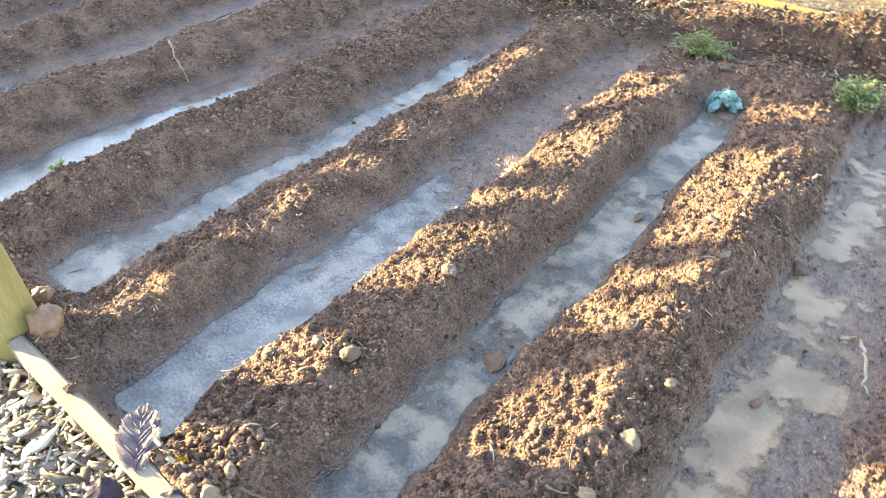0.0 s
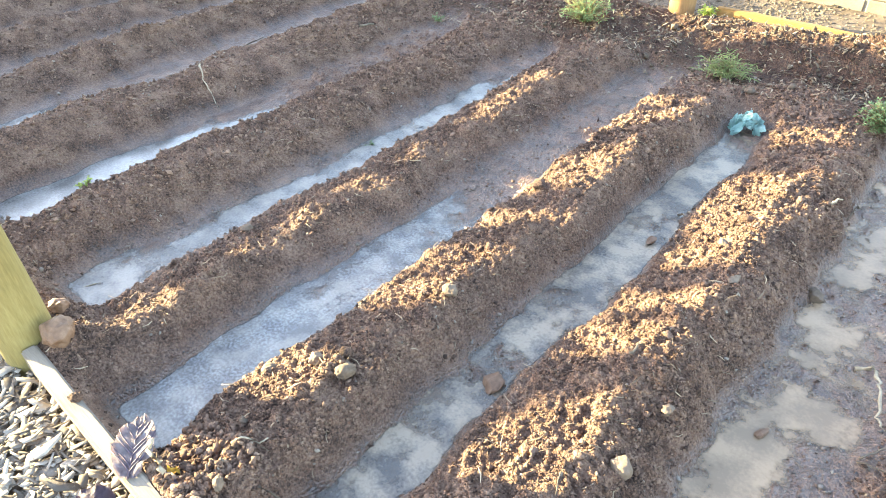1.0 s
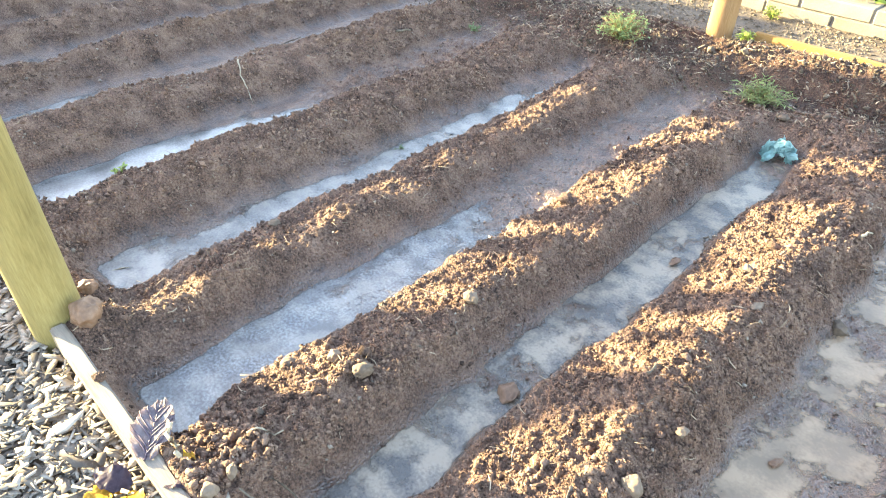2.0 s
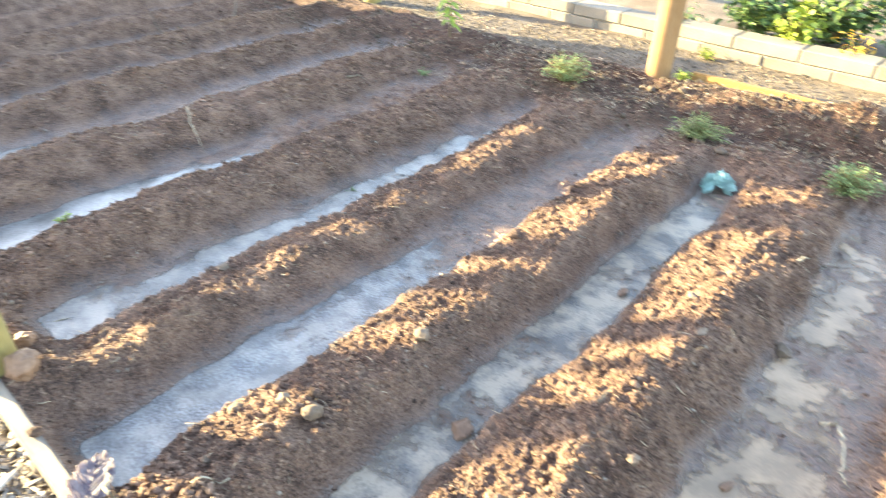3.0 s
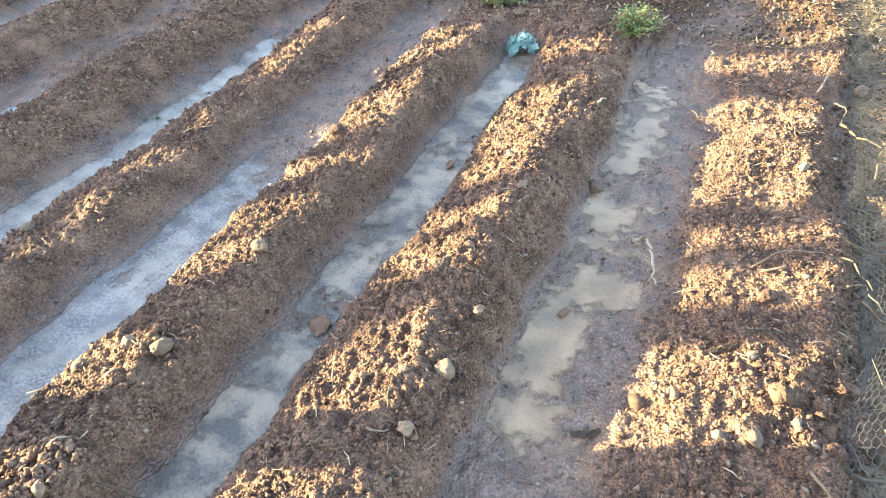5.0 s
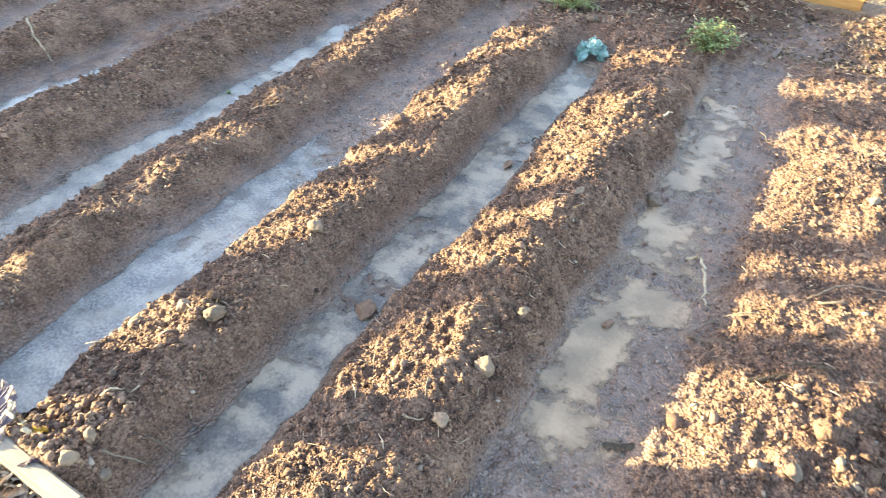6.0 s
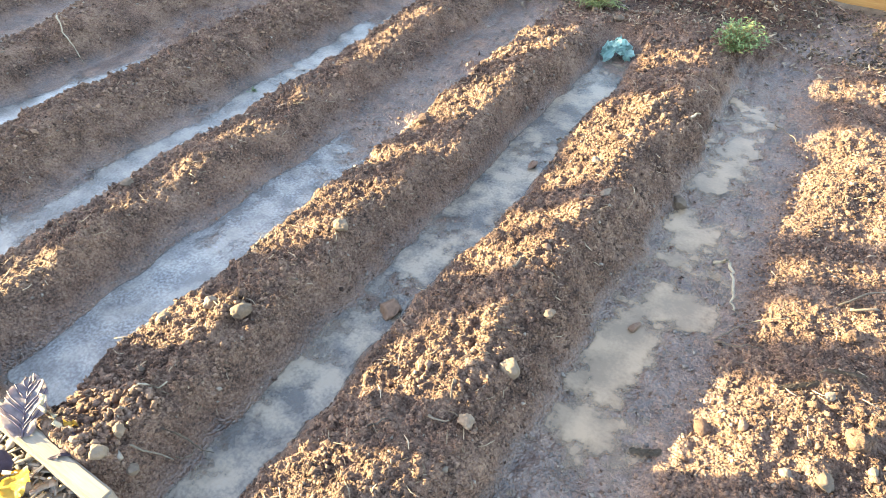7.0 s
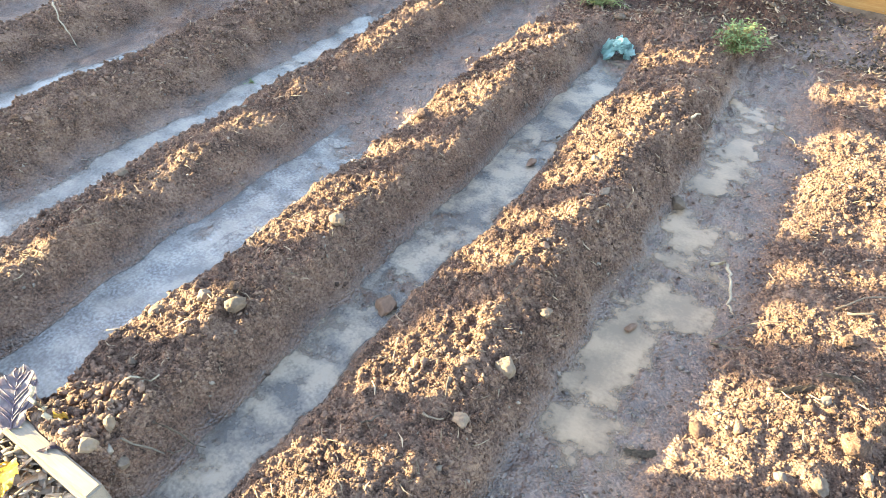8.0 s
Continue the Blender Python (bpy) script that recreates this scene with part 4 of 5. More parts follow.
stone(0.53, 2.685, 0.04, "brown clod on the ridge's crest", M_CLOD)
stone(0.12, 4.66, 0.03, "pale grey stone near the far post")
stone(0.32, 4.66, 0.03, "grey stone near the far post")


# ---- sticks and roots ----
def bark_strip(x, y, length, width, turn, label, mat=M_DARKWOOD):
    """A flat, frayed strip of rotten bark."""
    rr = random.Random(int(x * 999))
    bm = bmesh.new()
    n, k = 16, 5
    top = [[bm.verts.new((length * (i / n - 0.5) + rr.uniform(-0.004, 0.004), width * (j / k - 0.5) * (0.7 + 0.5 * noise.noise(Vector((i * 0.4, x, 0)))),
                          0.004 * noise.noise(Vector((i * 0.7, j * 0.9, x))) + 0.004 * (1 - (2 * j / k - 1) ** 2))) for j in range(k + 1)] for i in range(n + 1)]
    for r0, r1 in zip(top, top[1:]):
        for j in range(k):
            bm.faces.new((r0[j], r1[j], r1[j + 1], r0[j + 1]))
    bmesh.ops.solidify(bm, geom=list(bm.faces), thickness=0.006)
    thing("bark_strip", bm, mat, label, "bark", pose(x, y, z_at(x, y) + 0.012, rr.uniform(-8, 8), rr.uniform(-5, 5), turn), smooth=False)


def stick(pts, r, mat, label, name="stick", taper=0.5, knots=True):
    """A bent dry stick through points that are metres on the plan and heights over the soil."""
    rr = random.Random(int(abs(pts[0][0]) * 1000))
    r = r * 0.72
    path = []
    for (x0, y0, h0), (x1, y1, h1) in zip(pts, pts[1:]):
        for k in range(4):
            s_ = k / 4
            path.append(Vector((x0 + (x1 - x0) * s_, y0 + (y1 - y0) * s_, h0 + (h1 - h0) * s_)))
    path.append(Vector(pts[-1]))
    around = [ground_height(np.array([p.x + dx for p in path]), np.array([p.y + dy for p in path])) for dx, dy in ((-0.006, 0), (0.006, 0), (0, 0.006))]
    path = [p + Vector((0, 0, float(z))) for p, z in zip(path, np.max(around, axis=0))]
    path = [p + Vector((rr.gauss(0, r * 0.7), rr.gauss(0, r * 0.7), rr.gauss(0, r * 0.3))) for p in path]
    org = path[0].copy()
    bm = bmesh.new()
    n = len(path)
    tube(bm, [p - org for p in path], [r * (1 - (1 - taper) * i / (n - 1)) * (1 + rr.uniform(-0.15, 0.15)) for i in range(n)], 7)
    return thing(name, bm, mat, label, "stick", pose(*org), group="dry sticks")


stick([(-0.415, 1.275, 0.012), (-0.37, 1.335, 0.014)], 0.005, M_PALE, "short pale broken stick on a soil ridge")
stick([(-1.44, 2.44, 0.02), (-1.36, 2.40, 0.035), (-1.28, 2.375, 0.03), (-1.20, 2.36, 0.02)], 0.006, M_PALE, "curled pale root lying on a shaded ridge", "root")
stick([(-1.78, 2.42, 0.015), (-1.79, 2.55, 0.015)], 0.007, M_TWIG, "pale straight stick on a shaded ridge")
stick([(-3.2, 3.78, 0.02), (-3.5, 4.11, 0.06)], 0.016, M_TWIG, "thick pale stick across a far ridge")
stick([(-3.25, 3.29, 0.02), (-3.55, 3.35, 0.06)], 0.01, M_TWIG, "dead pale stalk on a far ridge", "stalk")
stick([(-3.08, 3.32, 0.02), (-3.2, 3.5, 0.03)], 0.009, M_TWIG, "pale stick on a far ridge")
stick([(-1.84, 2.92, 0.015), (-1.87, 3.12, 0.015)], 0.007, M_TWIG, "pale dry stick on a shaded ridge")
stick([(-1.31, 3.44, 0.012), (-1.31, 3.55, 0.015)], 0.012, M_TWIG, "curled dead leaf stalk on a ridge", "stalk")
stick([(0.66, 1.215, 0.012), (0.72, 1.285, 0.012)], 0.005, M_PALE, "short straight pale stick on the near bank")
stick([(0.775, 1.126, 0.01), (0.83, 1.17, 0.014), (0.85, 1.205, 0.03), (0.845, 1.22, 0.03)], 0.0035, M_TWIG, "curled tan root on the near bank", "root")
stick([(0.79, 1.20, 0.012), (0.87, 1.245, 0.03)], 0.004, M_TWIG, "forked tan root on the near bank", "root")
stick([(0.63, 1.065, 0.03), (0.59, 1.06, 0.07), (0.575, 1.085, 0.1)], 0.009, M_PALE, "pale split splinter leaning on the edging board", "splinter")
stick([(1.30, 1.545, 0.008), (1.35, 1.555, 0.008)], 0.005, M_TWIG, "small pale splinter on the ridge", "splinter")
stick([(1.19, 1.455, 0.008), (1.22, 1.495, 0.008)], 0.005, M_TWIG, "small grey splinter on the ridge", "splinter")
stick([(1.25, 2.045, 0.01), (1.262, 2.10, 0.02)], 0.006, M_TWIG, "small grey splinter in the ridge", "splinter")
stick([(1.25, 1.80, 0.01), (1.30, 1.84, 0.02), (1.34, 1.87, 0.015)], 0.0018, M_TWIG, "thin brown stalk on the ridge's crest", "stalk")
stick([(1.28, 1.70, 0.01), (1.30, 1.75, 0.02), (1.29, 1.83, 0.02)], 0.0017, M_TWIG, "thin pale stalk on the ridge's crest", "stalk")
stick([(1.30, 1.66, 0.01), (1.325, 1.60, 0.015)], 0.003, M_TWIG, "thin pale stalk on the ridge's side", "stalk")
stick([(1.715, 2.56, 0.02), (1.745, 2.545, 0.06), (1.78, 2.49, 0.06), (1.80, 2.41, 0.01), (1.83, 2.37, 0.01)], 0.0085, M_PALE, "arched pale root standing out of the mud", "root")
stick([(1.80, 2.23, 0.01), (1.82, 2.27, 0.015), (1.87, 2.33, 0.02), (1.95, 2.36, 0.015)], 0.004, M_TWIG, "bent brown root at the bed's edge", "root")
stick([(1.80, 2.22, 0.01), (1.86, 2.215, 0.02), (1.92, 2.225, 0.01)], 0.004, M_TWIG, "brown root at the bed's edge", "root")
bark_strip(2.03, 2.142, 0.14, 0.022, 38, "rotten brown bark strip on the sunlit bed")
bark_strip(2.10, 2.20, 0.09, 0.018, 20, "small rotten bark strip on the bed")
bark_strip(0.97, 2.79, 0.09, 0.03, 30, "wet dark bark strip at the water's edge")
stick([(2.06, 2.48, 0.01), (2.13, 2.55, 0.03), (2.25, 2.56, 0.02)], 0.004, M_TWIG, "long bent dry stalk on the bed", "stalk")
stick([(2.08, 2.463, 0.012), (2.155, 2.488, 0.012)], 0.007, M_TWIG, "short pale stick on the bed")
stick([(2.213, 3.67, 0.01), (2.235, 3.75, 0.06)], 0.008, M_PALE, "upright pale splinter in the bed", "splinter")
stick([(2.30, 3.44, 0.04), (2.36, 3.36, 0.05), (2.43, 3.29, 0.06)], 0.008, M_TWIG, "thick grey stick beside the wire netting")
stick([(2.27, 2.56, 0.02), (2.31, 2.53, 0.05), (2.36, 2.47, 0.08)], 0.005, M_TWIG, "forked grey stick beside the wire netting")
stick([(2.32, 2.36, 0.08), (2.38, 2.33, 0.10), (2.43, 2.27, 0.09)], 0.0035, M_TWIG, "pale straight stalk over the wire netting", "stalk")
stick([(2.29, 2.42, 0.05), (2.34, 2.46, 0.08), (2.40, 2.36, 0.09)], 0.004, M_TWIG, "bent grey stick beside the wire netting")
stick([(2.40, 3.10, 0.04), (2.42, 3.20, 0.06), (2.50, 3.14, 0.09)], 0.005, M_TWIG, "knobbly pale root beside the wire netting", "root")
stick([(2.28, 3.62, 0.03), (2.32, 3.55, 0.05), (2.30, 3.44, 0.04)], 0.005, M_TWIG, "thin curved twig at the bed's rim", "twig")
stick([(2.30, 2.66, 0.02), (2.42, 2.68, 0.06), (2.56, 2.66, 0.1)], 0.005, M_TWIG, "pale stalk across the wire netting", "stalk")
stick([(2.22, 1.82, 0.02), (2.27, 1.74, 0.02)], 0.006, M_TWIG, "grey stick in the shade of the bed")
bark_strip(1.765, 1.815, 0.1, 0.03, 25, "weathered grey wood splinter at the puddle's edge", M_TWIG)
stick([(1.425, 3.16, 0.01), (1.44, 3.22, 0.03)], 0.008, M_PALE, "white splinter in the ridge's side", "splinter")
stick([(1.47, 3.30, 0.01), (1.49, 3.36, 0.03), (1.48, 3.43, 0.01)], 0.004, M_TWIG, "curved root in the ridge's side", "root")
stick([(1.69, 3.56, 0.01), (1.74, 3.47, 0.02), (1.80, 3.38, 0.01)], 0.004, M_TWIG, "thin pale root across the mud", "root")
stick([(0.98, 2.98, 0.01), (1.02, 2.92, 0.02)], 0.006, M_TWIG, "pale twig at the water's edge", "twig")


# ---- weeds and plants ----
def weed(x, y, width, height, n, seed, label, mat=M_WEED, blade=0.028, slim=0.4):
    """A low feathery weed: many thin stems, each with small pairs of leaflets."""
    rr = random.Random(seed)
    root = empty("weed", pose(x, y, float(ground_height(np.array([x]), np.array([y]), False)[0])), label, "plant", "green weeds")
    stems, leaves = bmesh.new(), bmesh.new()
    for _ in range(n):
        a, spread = rr.uniform(0, math.tau), rr.uniform(0.1, 1) ** 0.7
        ln = height * rr.uniform(0.6, 1.15)
        end = Vector((math.cos(a) * spread * width / 2, math.sin(a) * spread * width / 2, ln * (1 - 0.55 * spread * spread)))
        mid = Vector((end.x * 0.35, end.y * 0.35, end.z * 0.7))
        pts = [Vector((0, 0, -0.005)).lerp(mid, s_).lerp(mid.lerp(end, s_), s_) for s_ in (0, 0.25, 0.5, 0.75, 1)]
        tube(stems, pts, [0.0022, 0.002, 0.0018, 0.0014, 0.001], 4)
        for k in range(1, 5):
            for _ in range(3):
                w = Vector((rr.gauss(0, 1), rr.gauss(0, 1), rr.uniform(-0.1, 0.9))).normalized()
                leaf(leaves, pts[k], w, (rr.gauss(0, 0.4), rr.gauss(0, 0.4), 1), blade * rr.uniform(0.6, 1.3), blade * slim, 0.25, 2)
    part("stalk", stems, M_STEM, root)
    part("foliage", leaves, mat, root, smooth=False)
    return root


weed(-0.31, 4.36, 0.34, 0.17, 150, 1, "bushy bright green weed at the ridge's end", blade=0.024, slim=0.24)
weed(0.62, 4.21, 0.30, 0.11, 60, 2, "low olive-green grassy weed on the dark far bank", M_GRASS, 0.045, 0.12)
weed(1.40, 4.0, 0.27, 0.14, 150, 3, "bright green feathery weed at the furrow's end", blade=0.019, slim=0.34)
weed(-0.89, 1.56, 0.07, 0.05, 10, 4, "tiny green seedling at the water's edge", M_LIME, 0.018)
weed(-0.36, 2.62, 0.06, 0.03, 8, 5, "tiny green sprout in the furrow", M_WEED, 0.014)
weed(-1.16, 3.98, 0.10, 0.05, 10, 6, "small green tuft at the furrow's edge", M_WEED, 0.02)
weed(0.06, 5.66, 0.16, 0.08, 20, 7, "yellow-green tuft at the foot of the block wall", M_LIME, 0.025)
weed(0.20, 4.93, 0.14, 0.07, 20, 8, "yellow-green tuft beside the far post", M_LIME, 0.025)


def lime_plant(x, y):
    """A young plant with a stem and large hanging lime-green leaves."""
    rr = random.Random(9)
    root = empty("young_plant", pose(x, y, z_at(x, y) - 0.01), "young plant with drooping lime-green leaves in the soil", "plant")
    bm = bmesh.new()
    tube(bm, [(0, 0, -0.02), (0.005, 0, 0.1), (0.0, 0.01, 0.22), (0.01, 0.0, 0.3)], [0.006, 0.005, 0.004, 0.002], 6)
    part("stem", bm, M_STEM, root)
    for k in range(18):
        bm = bmesh.new()
        a = k * 2.4
        z = 0.10 + 0.2 * k / 17
        leaf(bm, (0, 0, z), (math.cos(a), math.sin(a), rr.uniform(-0.1, 0.5)), (0, 0, 1), rr.uniform(0.1, 0.15), rr.uniform(0.035, 0.05), 0.55, 5)
        part("leaf", bm, M_LIME, root, smooth=False)


lime_plant(-1.48, 4.6)


def crinkled_leaf(parent, base, a, length, width, lift, mat, label, seed):
    """A broad ruffled leaf blade with a midrib, as a folded sheet."""
    rr = random.Random(seed)
    bm = bmesh.new()
    nu, nv = 12, 8
    d = Vector((math.cos(a), math.sin(a), 0))
    sd = Vector((-math.sin(a), math.cos(a), 0))
    grid = []
    for i in range(nu + 1):
        s_ = i / nu
        w = width * 0.5 * math.sin(math.pi * (0.06 + 0.9 * s_)) ** 0.7
        row = []
        for j in range(nv + 1):
            q = j / nv * 2 - 1
            ruffle = 0.007 * math.sin(s_ * 21 + q * 3 + seed) * abs(q) + 0.004 * math.sin(s_ * 37 + seed) * abs(q)
            z = lift * math.sin(s_ * 2.2) + 0.18 * w * abs(q) + ruffle
            row.append(bm.verts.new(Vector(base) + d * length * s_ + sd * w * q + Vector((0, 0, z))))
        grid.append(row)
    for r0, r1 in zip(grid, grid[1:]):
        for j in range(nv):
            bm.faces.new((r0[j], r0[j + 1], r1[j + 1], r1[j]))
    grid_co = [[v.co.copy() for v in row] for row in grid]
    bmesh.ops.solidify(bm, geom=list(bm.faces), thickness=0.0015)
    blade = part("leaf", bm, mat, parent, label)
    if mat is M_PURPLE:
        for side in (-1, 0, 1):
            for k in range(1 if side == 0 else 6):
                vb = bmesh.new()
                if side == 0:
                    pts = [grid_co[i][nv // 2] + Vector((0, 0, 0.002)) for i in range(nu + 1)]
                else:
                    pts = [grid_co[min(nu, 1 + int(k * 1.6) + d)][nv // 2 + side * d] + Vector((0, 0, 0.002)) for d in range(nv // 2 + 1)]
                tube(vb, pts, [0.0022 * (1 - 0.6 * i / len(pts)) for i in range(len(pts))], 5)
                part("vein", vb, M_DARK_PURPLE, blade, "dark purple leaf vein")


def leafy_plant():
    root = empty("leafy_plant", pose(0.555, 0.985, 0.05), "ornamental plant with crinkled purple and yellow leaves over the board", "plant")
    crinkled_leaf(root, (0.01, 0.02, 0.098), 2.45, 0.17, 0.1, 0.012, M_PURPLE, "pale purple crinkled leaf", 1)
    crinkled_leaf(root, (0.05, 0.03, 0.06), 0.5, 0.1, 0.07, 0.03, M_DARK_PURPLE, "dark purple crinkled leaf", 2)
    crinkled_leaf(root, (0.0, -0.03, 0.03), 3.6, 0.09, 0.07, 0.02, M_DARK_PURPLE, "dark purple crinkled leaf", 3)
    crinkled_leaf(root, (0.02, -0.02, 0.03), 5.6, 0.10, 0.06, 0.02, M_YELLOW, "yellow leaf", 4)
    crinkled_leaf(root, (0.04, 0.06, 0.07), 1.0, 0.06, 0.03, 0.02, M_YELLOW, "yellow leaf", 5)
    crinkled_leaf(root, (-0.02, -0.04, 0.02), 4.6, 0.09, 0.05, 0.02, M_YELLOW, "yellow leaf", 6)


leafy_plant()


# ---- crumpled teal plastic ----
def crumpled_bag():
    """A tangle of torn plastic netting: a crumpled patch and many loose wavy strands."""
    rr = random.Random(21)
    bm = bmesh.new()
    n = 34
    grid = []
    for i in range(n + 1):
        row = []
        for j in range(n + 1):
            u, v = i / n - 0.5, j / n - 0.5
            p = Vector((u * 6, v * 6, 1.3))
            fold = noise.noise_vector(p) * 0.045 + noise.noise_vector(p * 2.7) * 0.022 + noise.noise_vector(p * 6.5) * 0.006
            row.append(bm.verts.new(Vector((u * 0.12, v * 0.08, 0.035 * max(0, 1 - (u * u + v * v) * 3.5))) + fold))
        grid.append(row)
    for r0, r1 in zip(grid, grid[1:]):
        for j in range(n):
            if rr.random() > 0.1:
                bm.faces.new((r0[j], r0[j + 1], r1[j + 1], r1[j]))
    bmesh.ops.solidify(bm, geom=list(bm.faces), thickness=0.0012)
    scrap = thing("plastic_scrap", bm, M_TEAL, "crumpled scrap of teal plastic netting at the furrow's end", "plastic scrap", pose(0.905, 3.80, 0.03, 0, 0, 20), smooth=False)
    for k in range(16):
        bm = bmesh.new()
        p = Vector((rr.gauss(0, 0.03), rr.gauss(0, 0.024), rr.uniform(0.01, 0.04)))
        way = Vector((rr.gauss(0, 1), rr.gauss(0, 1), rr.gauss(0, 0.4))).normalized()
        pts = [p.copy()]
        for _ in range(6):
            way = (way + Vector((rr.gauss(0, 0.6), rr.gauss(0, 0.6), rr.gauss(0, 0.5)))).normalized()
            p = p + way * 0.008
            p.z = max(p.z, -0.02)
            pts.append(p.copy())
        tube(bm, pts, 0.001, 4)
        part("strand", bm, M_TEAL, scrap)


crumpled_bag()


# ---- wire netting along the bed ----
def wire_netting():
    """Crumpled hexagonal netting: each wire a thin three-sided bar on a billowing sheet."""
    def sheet(u, v):
        y = 1.7 + u
        a = v * 5.2
        r = 0.16 + 0.05 * noise.noise(Vector((u * 1.7, 0.3, 0))) + 0.03 * noise.noise(Vector((u * 5, v * 4, 2)))
        x = 2.53 + 0.06 * noise.noise(Vector((u * 1.3, 4, 0))) - math.cos(a) * r * 1.25 + 0.1 * v
        z = 0.03 + max(0.0, 0.14 + math.sin(a - 1.0) * r) + 0.02 * noise.noise(Vector((u * 7, v * 7, 5)))
        return Vector((x, y, z))
    bm = bmesh.new()
    cell = 0.0165
    rows, cols = int(3.3 / (cell * 1.5)), int(1.0 / (cell * 0.9))
    def bar(a, b):
        d = (b - a).normalized()
        s0 = d.orthogonal().normalized()
        s1 = d.cross(s0)
        r = 0.00055
        ring = [(s0 * math.cos(k * math.tau / 3) + s1 * math.sin(k * math.tau / 3)) * r for k in range(3)]
        va, vb = [bm.verts.new(a + q) for q in ring], [bm.verts.new(b + q) for q in ring]
        for k in range(3):
            bm.faces.new((va[k], va[(k + 1) % 3], vb[(k + 1) % 3], vb[k]))
    for i in range(rows):
        for j in range(cols):
            u = i * cell * 1.5
            v = (j + (0.5 if i % 2 else 0)) / cols
            c = sheet(u, v)
            bar(c, sheet(u + cell * 0.75, v + 0.5 / cols))
            bar(c, sheet(u + cell * 0.75, v - 0.5 / cols))
            bar(sheet(u - cell * 0.75, v), c)
    thing("wire_netting", bm, M_WIRE, "crumpled roll of hexagonal galvanised wire netting", "wire netting", smooth=False)


wire_netting()
rr2 = np.random.default_rng(8)
spots = scatter(280, (2.30, 3.1, 1.5, 5.2), rr2, lambda x, y, z: np.where(x > 2.4, 1.0, 0.3))
n = len(spots[0])
slivers("dry_grass", spots, rr2.uniform(0.04, 0.2, n), rr2.uniform(0.0015, 0.004, n), rr2, M_DRY_GRASS, "dry grass stalks tangled in the wire netting", "dry grass",
        0.01, 0.7)


spots = scatter(9000, (2.3, 3.2, 1.3, 5.1), rr2, lambda x, y, z: np.where(x < 2.6, 1.0, 0.5))
grains("rim_crumbs", spots, rr2.lognormal(math.log(0.0055), 0.45, len(spots[0])), rr2, M_HUMUS, "dark crumbs and litter along the bed's rim", "soil", coarse=True)
spots = scatter(350, (2.32, 3.0, 1.4, 5.1), rr2, lambda x, y, z: np.where(x < 2.55, 1.0, 0.5))
n = len(spots[0])
slivers("rim_twigs", spots, rr2.uniform(0.03, 0.12, n), rr2.uniform(0.003, 0.008, n), rr2, M_DRY_GRASS, "broken grey twigs along the bed's rim", "twigs", 0.006, 0.4, 0.6, 0.2)


# ---- garden behind the block wall ----
def bush(x, y, r, h, n, seed, mat, label, size=0.07):
    rr = random.Random(seed)
    root = empty("bush", pose(x, y, 0.12), label, "bush", "garden bushes")
    stems, leaves = bmesh.new(), bmesh.new()
    tips = []
    for _ in range(16):
        a, s_ = rr.uniform(0, math.tau), rr.uniform(0.2, 1)
        end = Vector((math.cos(a) * r * s_, math.sin(a) * r * s_, h * rr.uniform(0.5, 1) * (1.1 - 0.4 * s_)))
        pts = [Vector((0, 0, 0)), Vector((end.x * 0.3, end.y * 0.3, end.z * 0.55)), end]
        tube(stems, pts, [0.012, 0.007, 0.003], 5)
        tips.append(pts)
    for _ in range(n):
        p = rr.choice(tips)
        s_ = rr.uniform(0.3, 1.1)
        c = p[0].lerp(p[1], min(s_, 1)).lerp(p[1].lerp(p[2], s_), s_) + Vector((rr.gauss(0, 0.06), rr.gauss(0, 0.06), rr.gauss(0, 0.05)))
        w = Vector((rr.gauss(0, 1), rr.gauss(0, 1), rr.uniform(-0.5, 0.6)))
        leaf(leaves, c, w, (rr.gauss(0, 0.5), rr.gauss(0, 0.5), 1), size * rr.uniform(0.6, 1.3), size * rr.uniform(0.4, 0.6), 0.3, 3)
    part("branches", stems, M_STEM, root)
    part("foliage", leaves, mat, root, smooth=False)


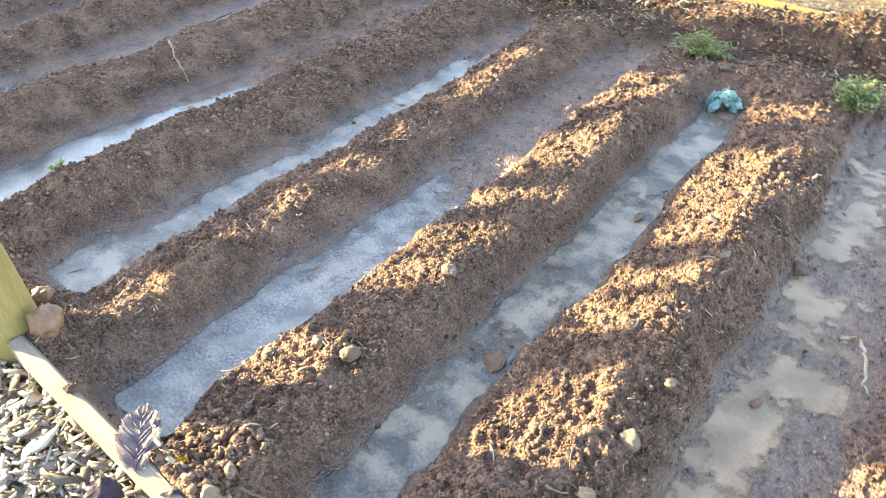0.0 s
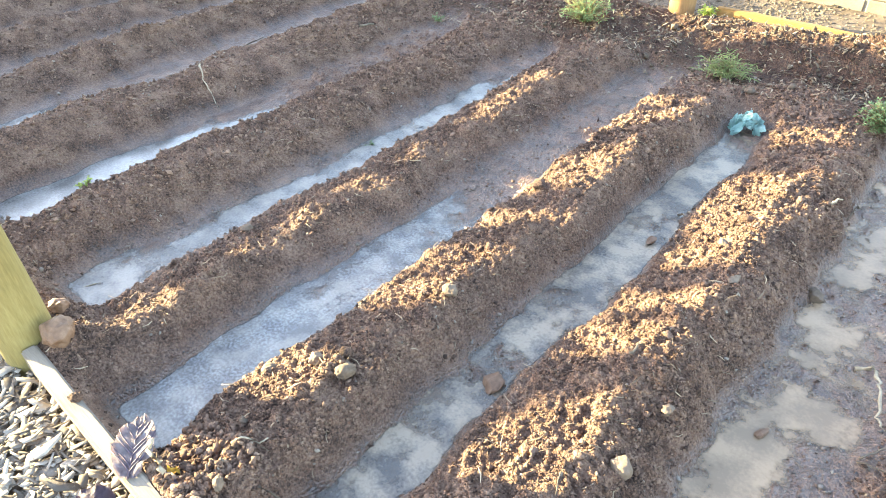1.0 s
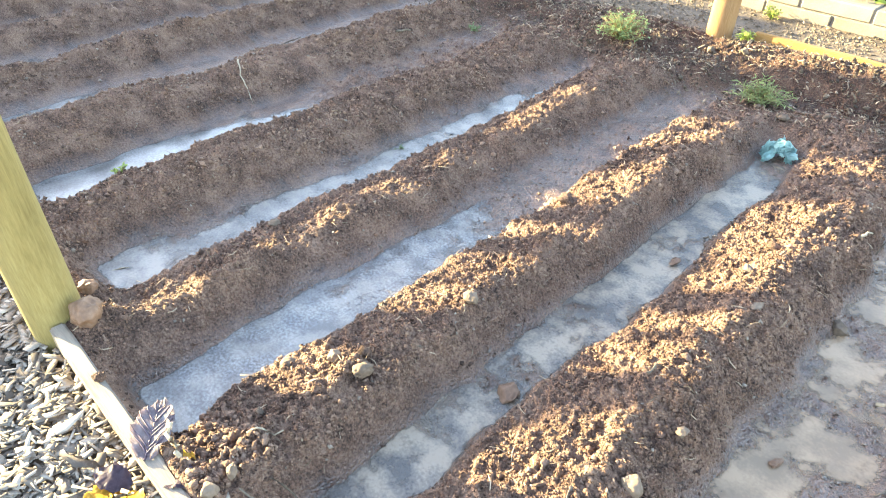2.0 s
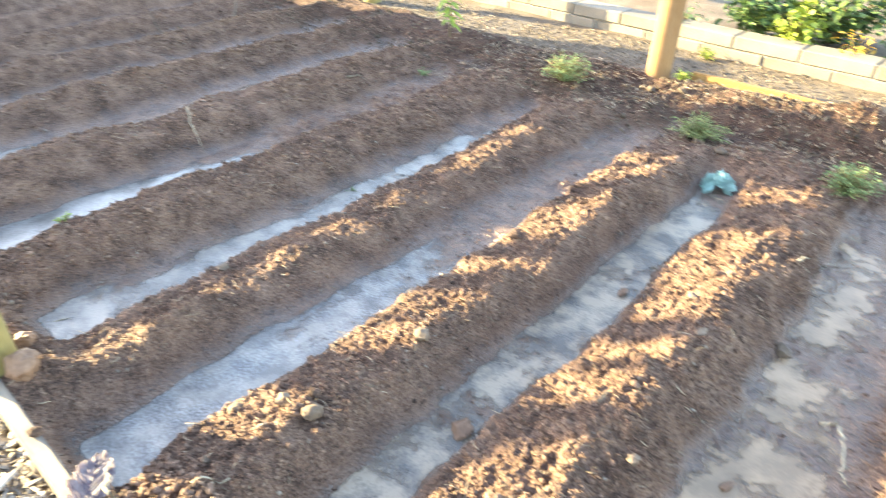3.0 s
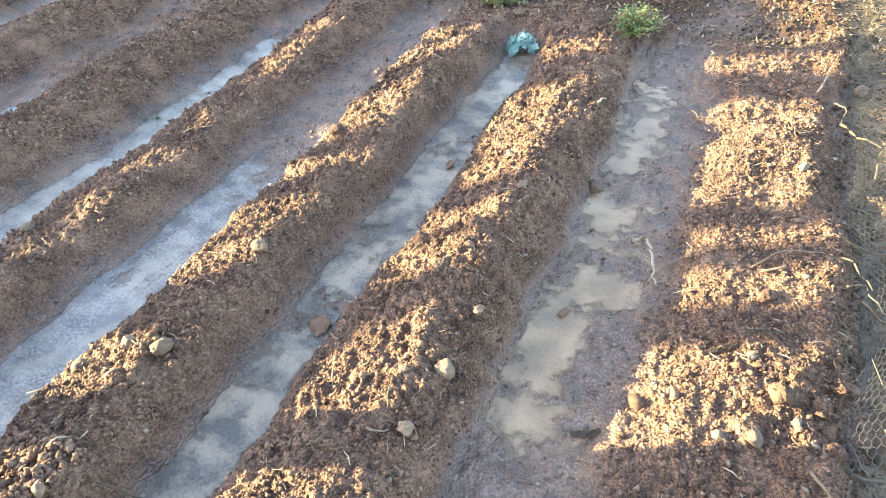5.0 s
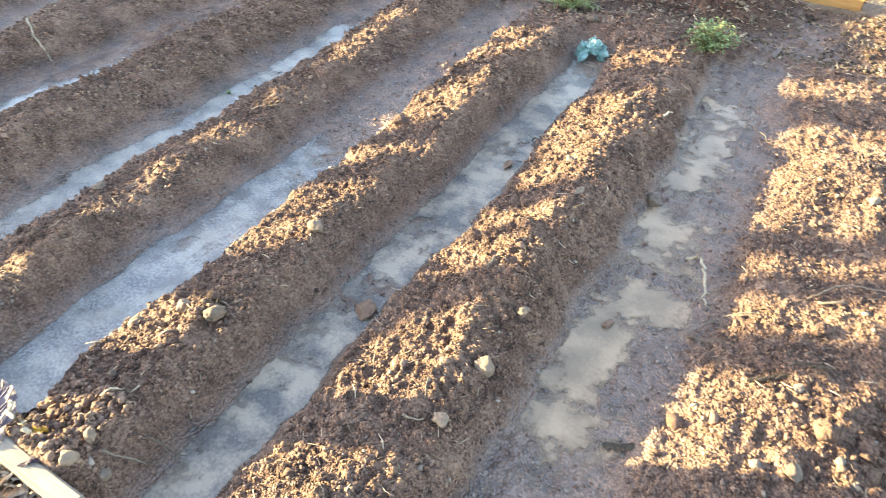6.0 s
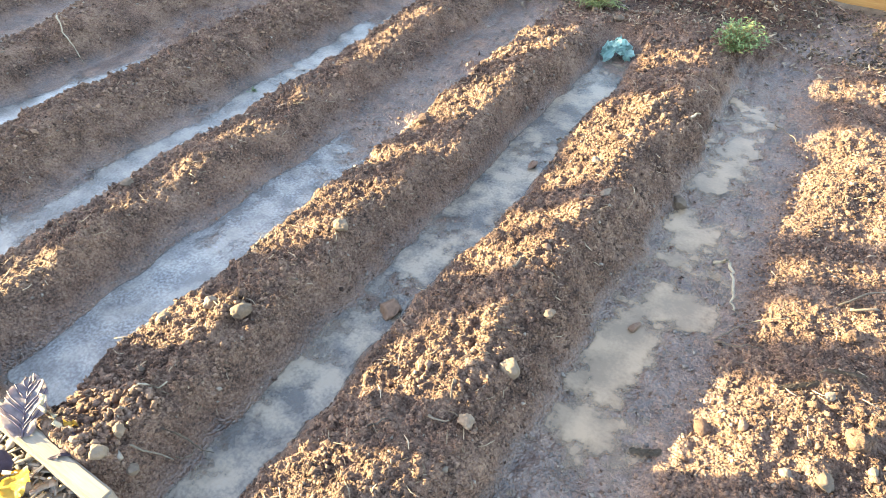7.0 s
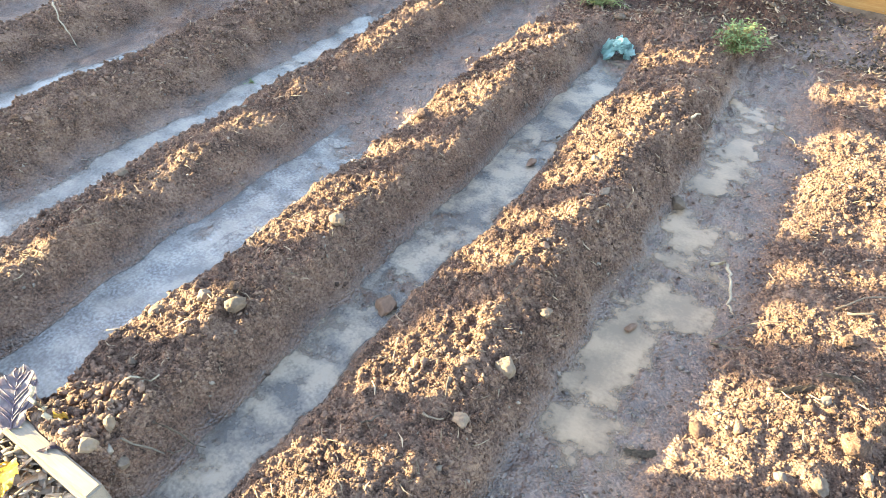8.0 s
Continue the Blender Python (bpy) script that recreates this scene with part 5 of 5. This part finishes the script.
def garden_bed():
    bm = bmesh.new()
    bmesh.ops.create_grid(bm, x_segments=90, y_segments=20, size=1)
    for v in bm.verts:
        v.co.x, v.co.y = v.co.x * 6.5, v.co.y * 1.6
        v.co.z = 0.03 * noise.noise(v.co * 3) + 0.015 * noise.noise(v.co * 11)
    thing("garden_soil", bm, M_PATH, "pale dry soil of the raised garden behind the wall", "soil", pose(-1.0, 7.6, 0.14), kind="structure")


garden_bed()
bush(0.22, 6.2, 0.3, 0.42, 700, 11, M_BUSH, "dark green leafy bush behind the block wall")
bush(0.68, 6.3, 0.36, 0.5, 800, 12, M_BUSH, "dense dark green bush behind the block wall")
bush(0.5, 6.05, 0.17, 0.34, 260, 13, M_LIME, "sunlit lime-green shrub behind the block wall", 0.08)
bush(1.25, 6.3, 0.4, 0.5, 800, 14, M_BUSH, "broad dark green bush behind the block wall")
bush(1.95, 6.35, 0.4, 0.5, 800, 15, M_BUSH, "broad green bush behind the block wall")
bush(-0.3, 6.0, 0.12, 0.16, 120, 16, M_WEED, "small green shrub at the block wall's top", 0.05)
bush(0.92, 5.95, 0.09, 0.14, 90, 17, M_YELLOW, "small orange-leaved shrub at the block wall's top", 0.05)


def red_tub():
    """A red plastic trough with a rolled rim."""
    bm = bmesh.new()
    prof = [(0.0, 0.0), (0.13, 0.0), (0.15, 0.02), (0.18, 0.2), (0.2, 0.21), (0.2, 0.225), (0.175, 0.22), (0.14, 0.03), (0.0, 0.03)]
    rings = [[bm.verts.new((r * math.cos(k * math.tau / 24) * 1.5, r * math.sin(k * math.tau / 24), z)) for k in range(24)] if r else [bm.verts.new((0, 0, z))]
             for r, z in prof]
    for a, b in zip(rings, rings[1:]):
        for k in range(24):
            q = [a[k % len(a)], a[(k + 1) % len(a)], b[(k + 1) % len(b)], b[k % len(b)]]
            q = [v for i, v in enumerate(q) if v not in q[:i]]
            bm.faces.new(q)
    bmesh.ops.recalc_face_normals(bm, faces=bm.faces)
    thing("plastic_tub", bm, M_RED, "red plastic tub in the raised garden", "tub", pose(-1.05, 7.05, 0.14, 0, 0, 15))


red_tub()
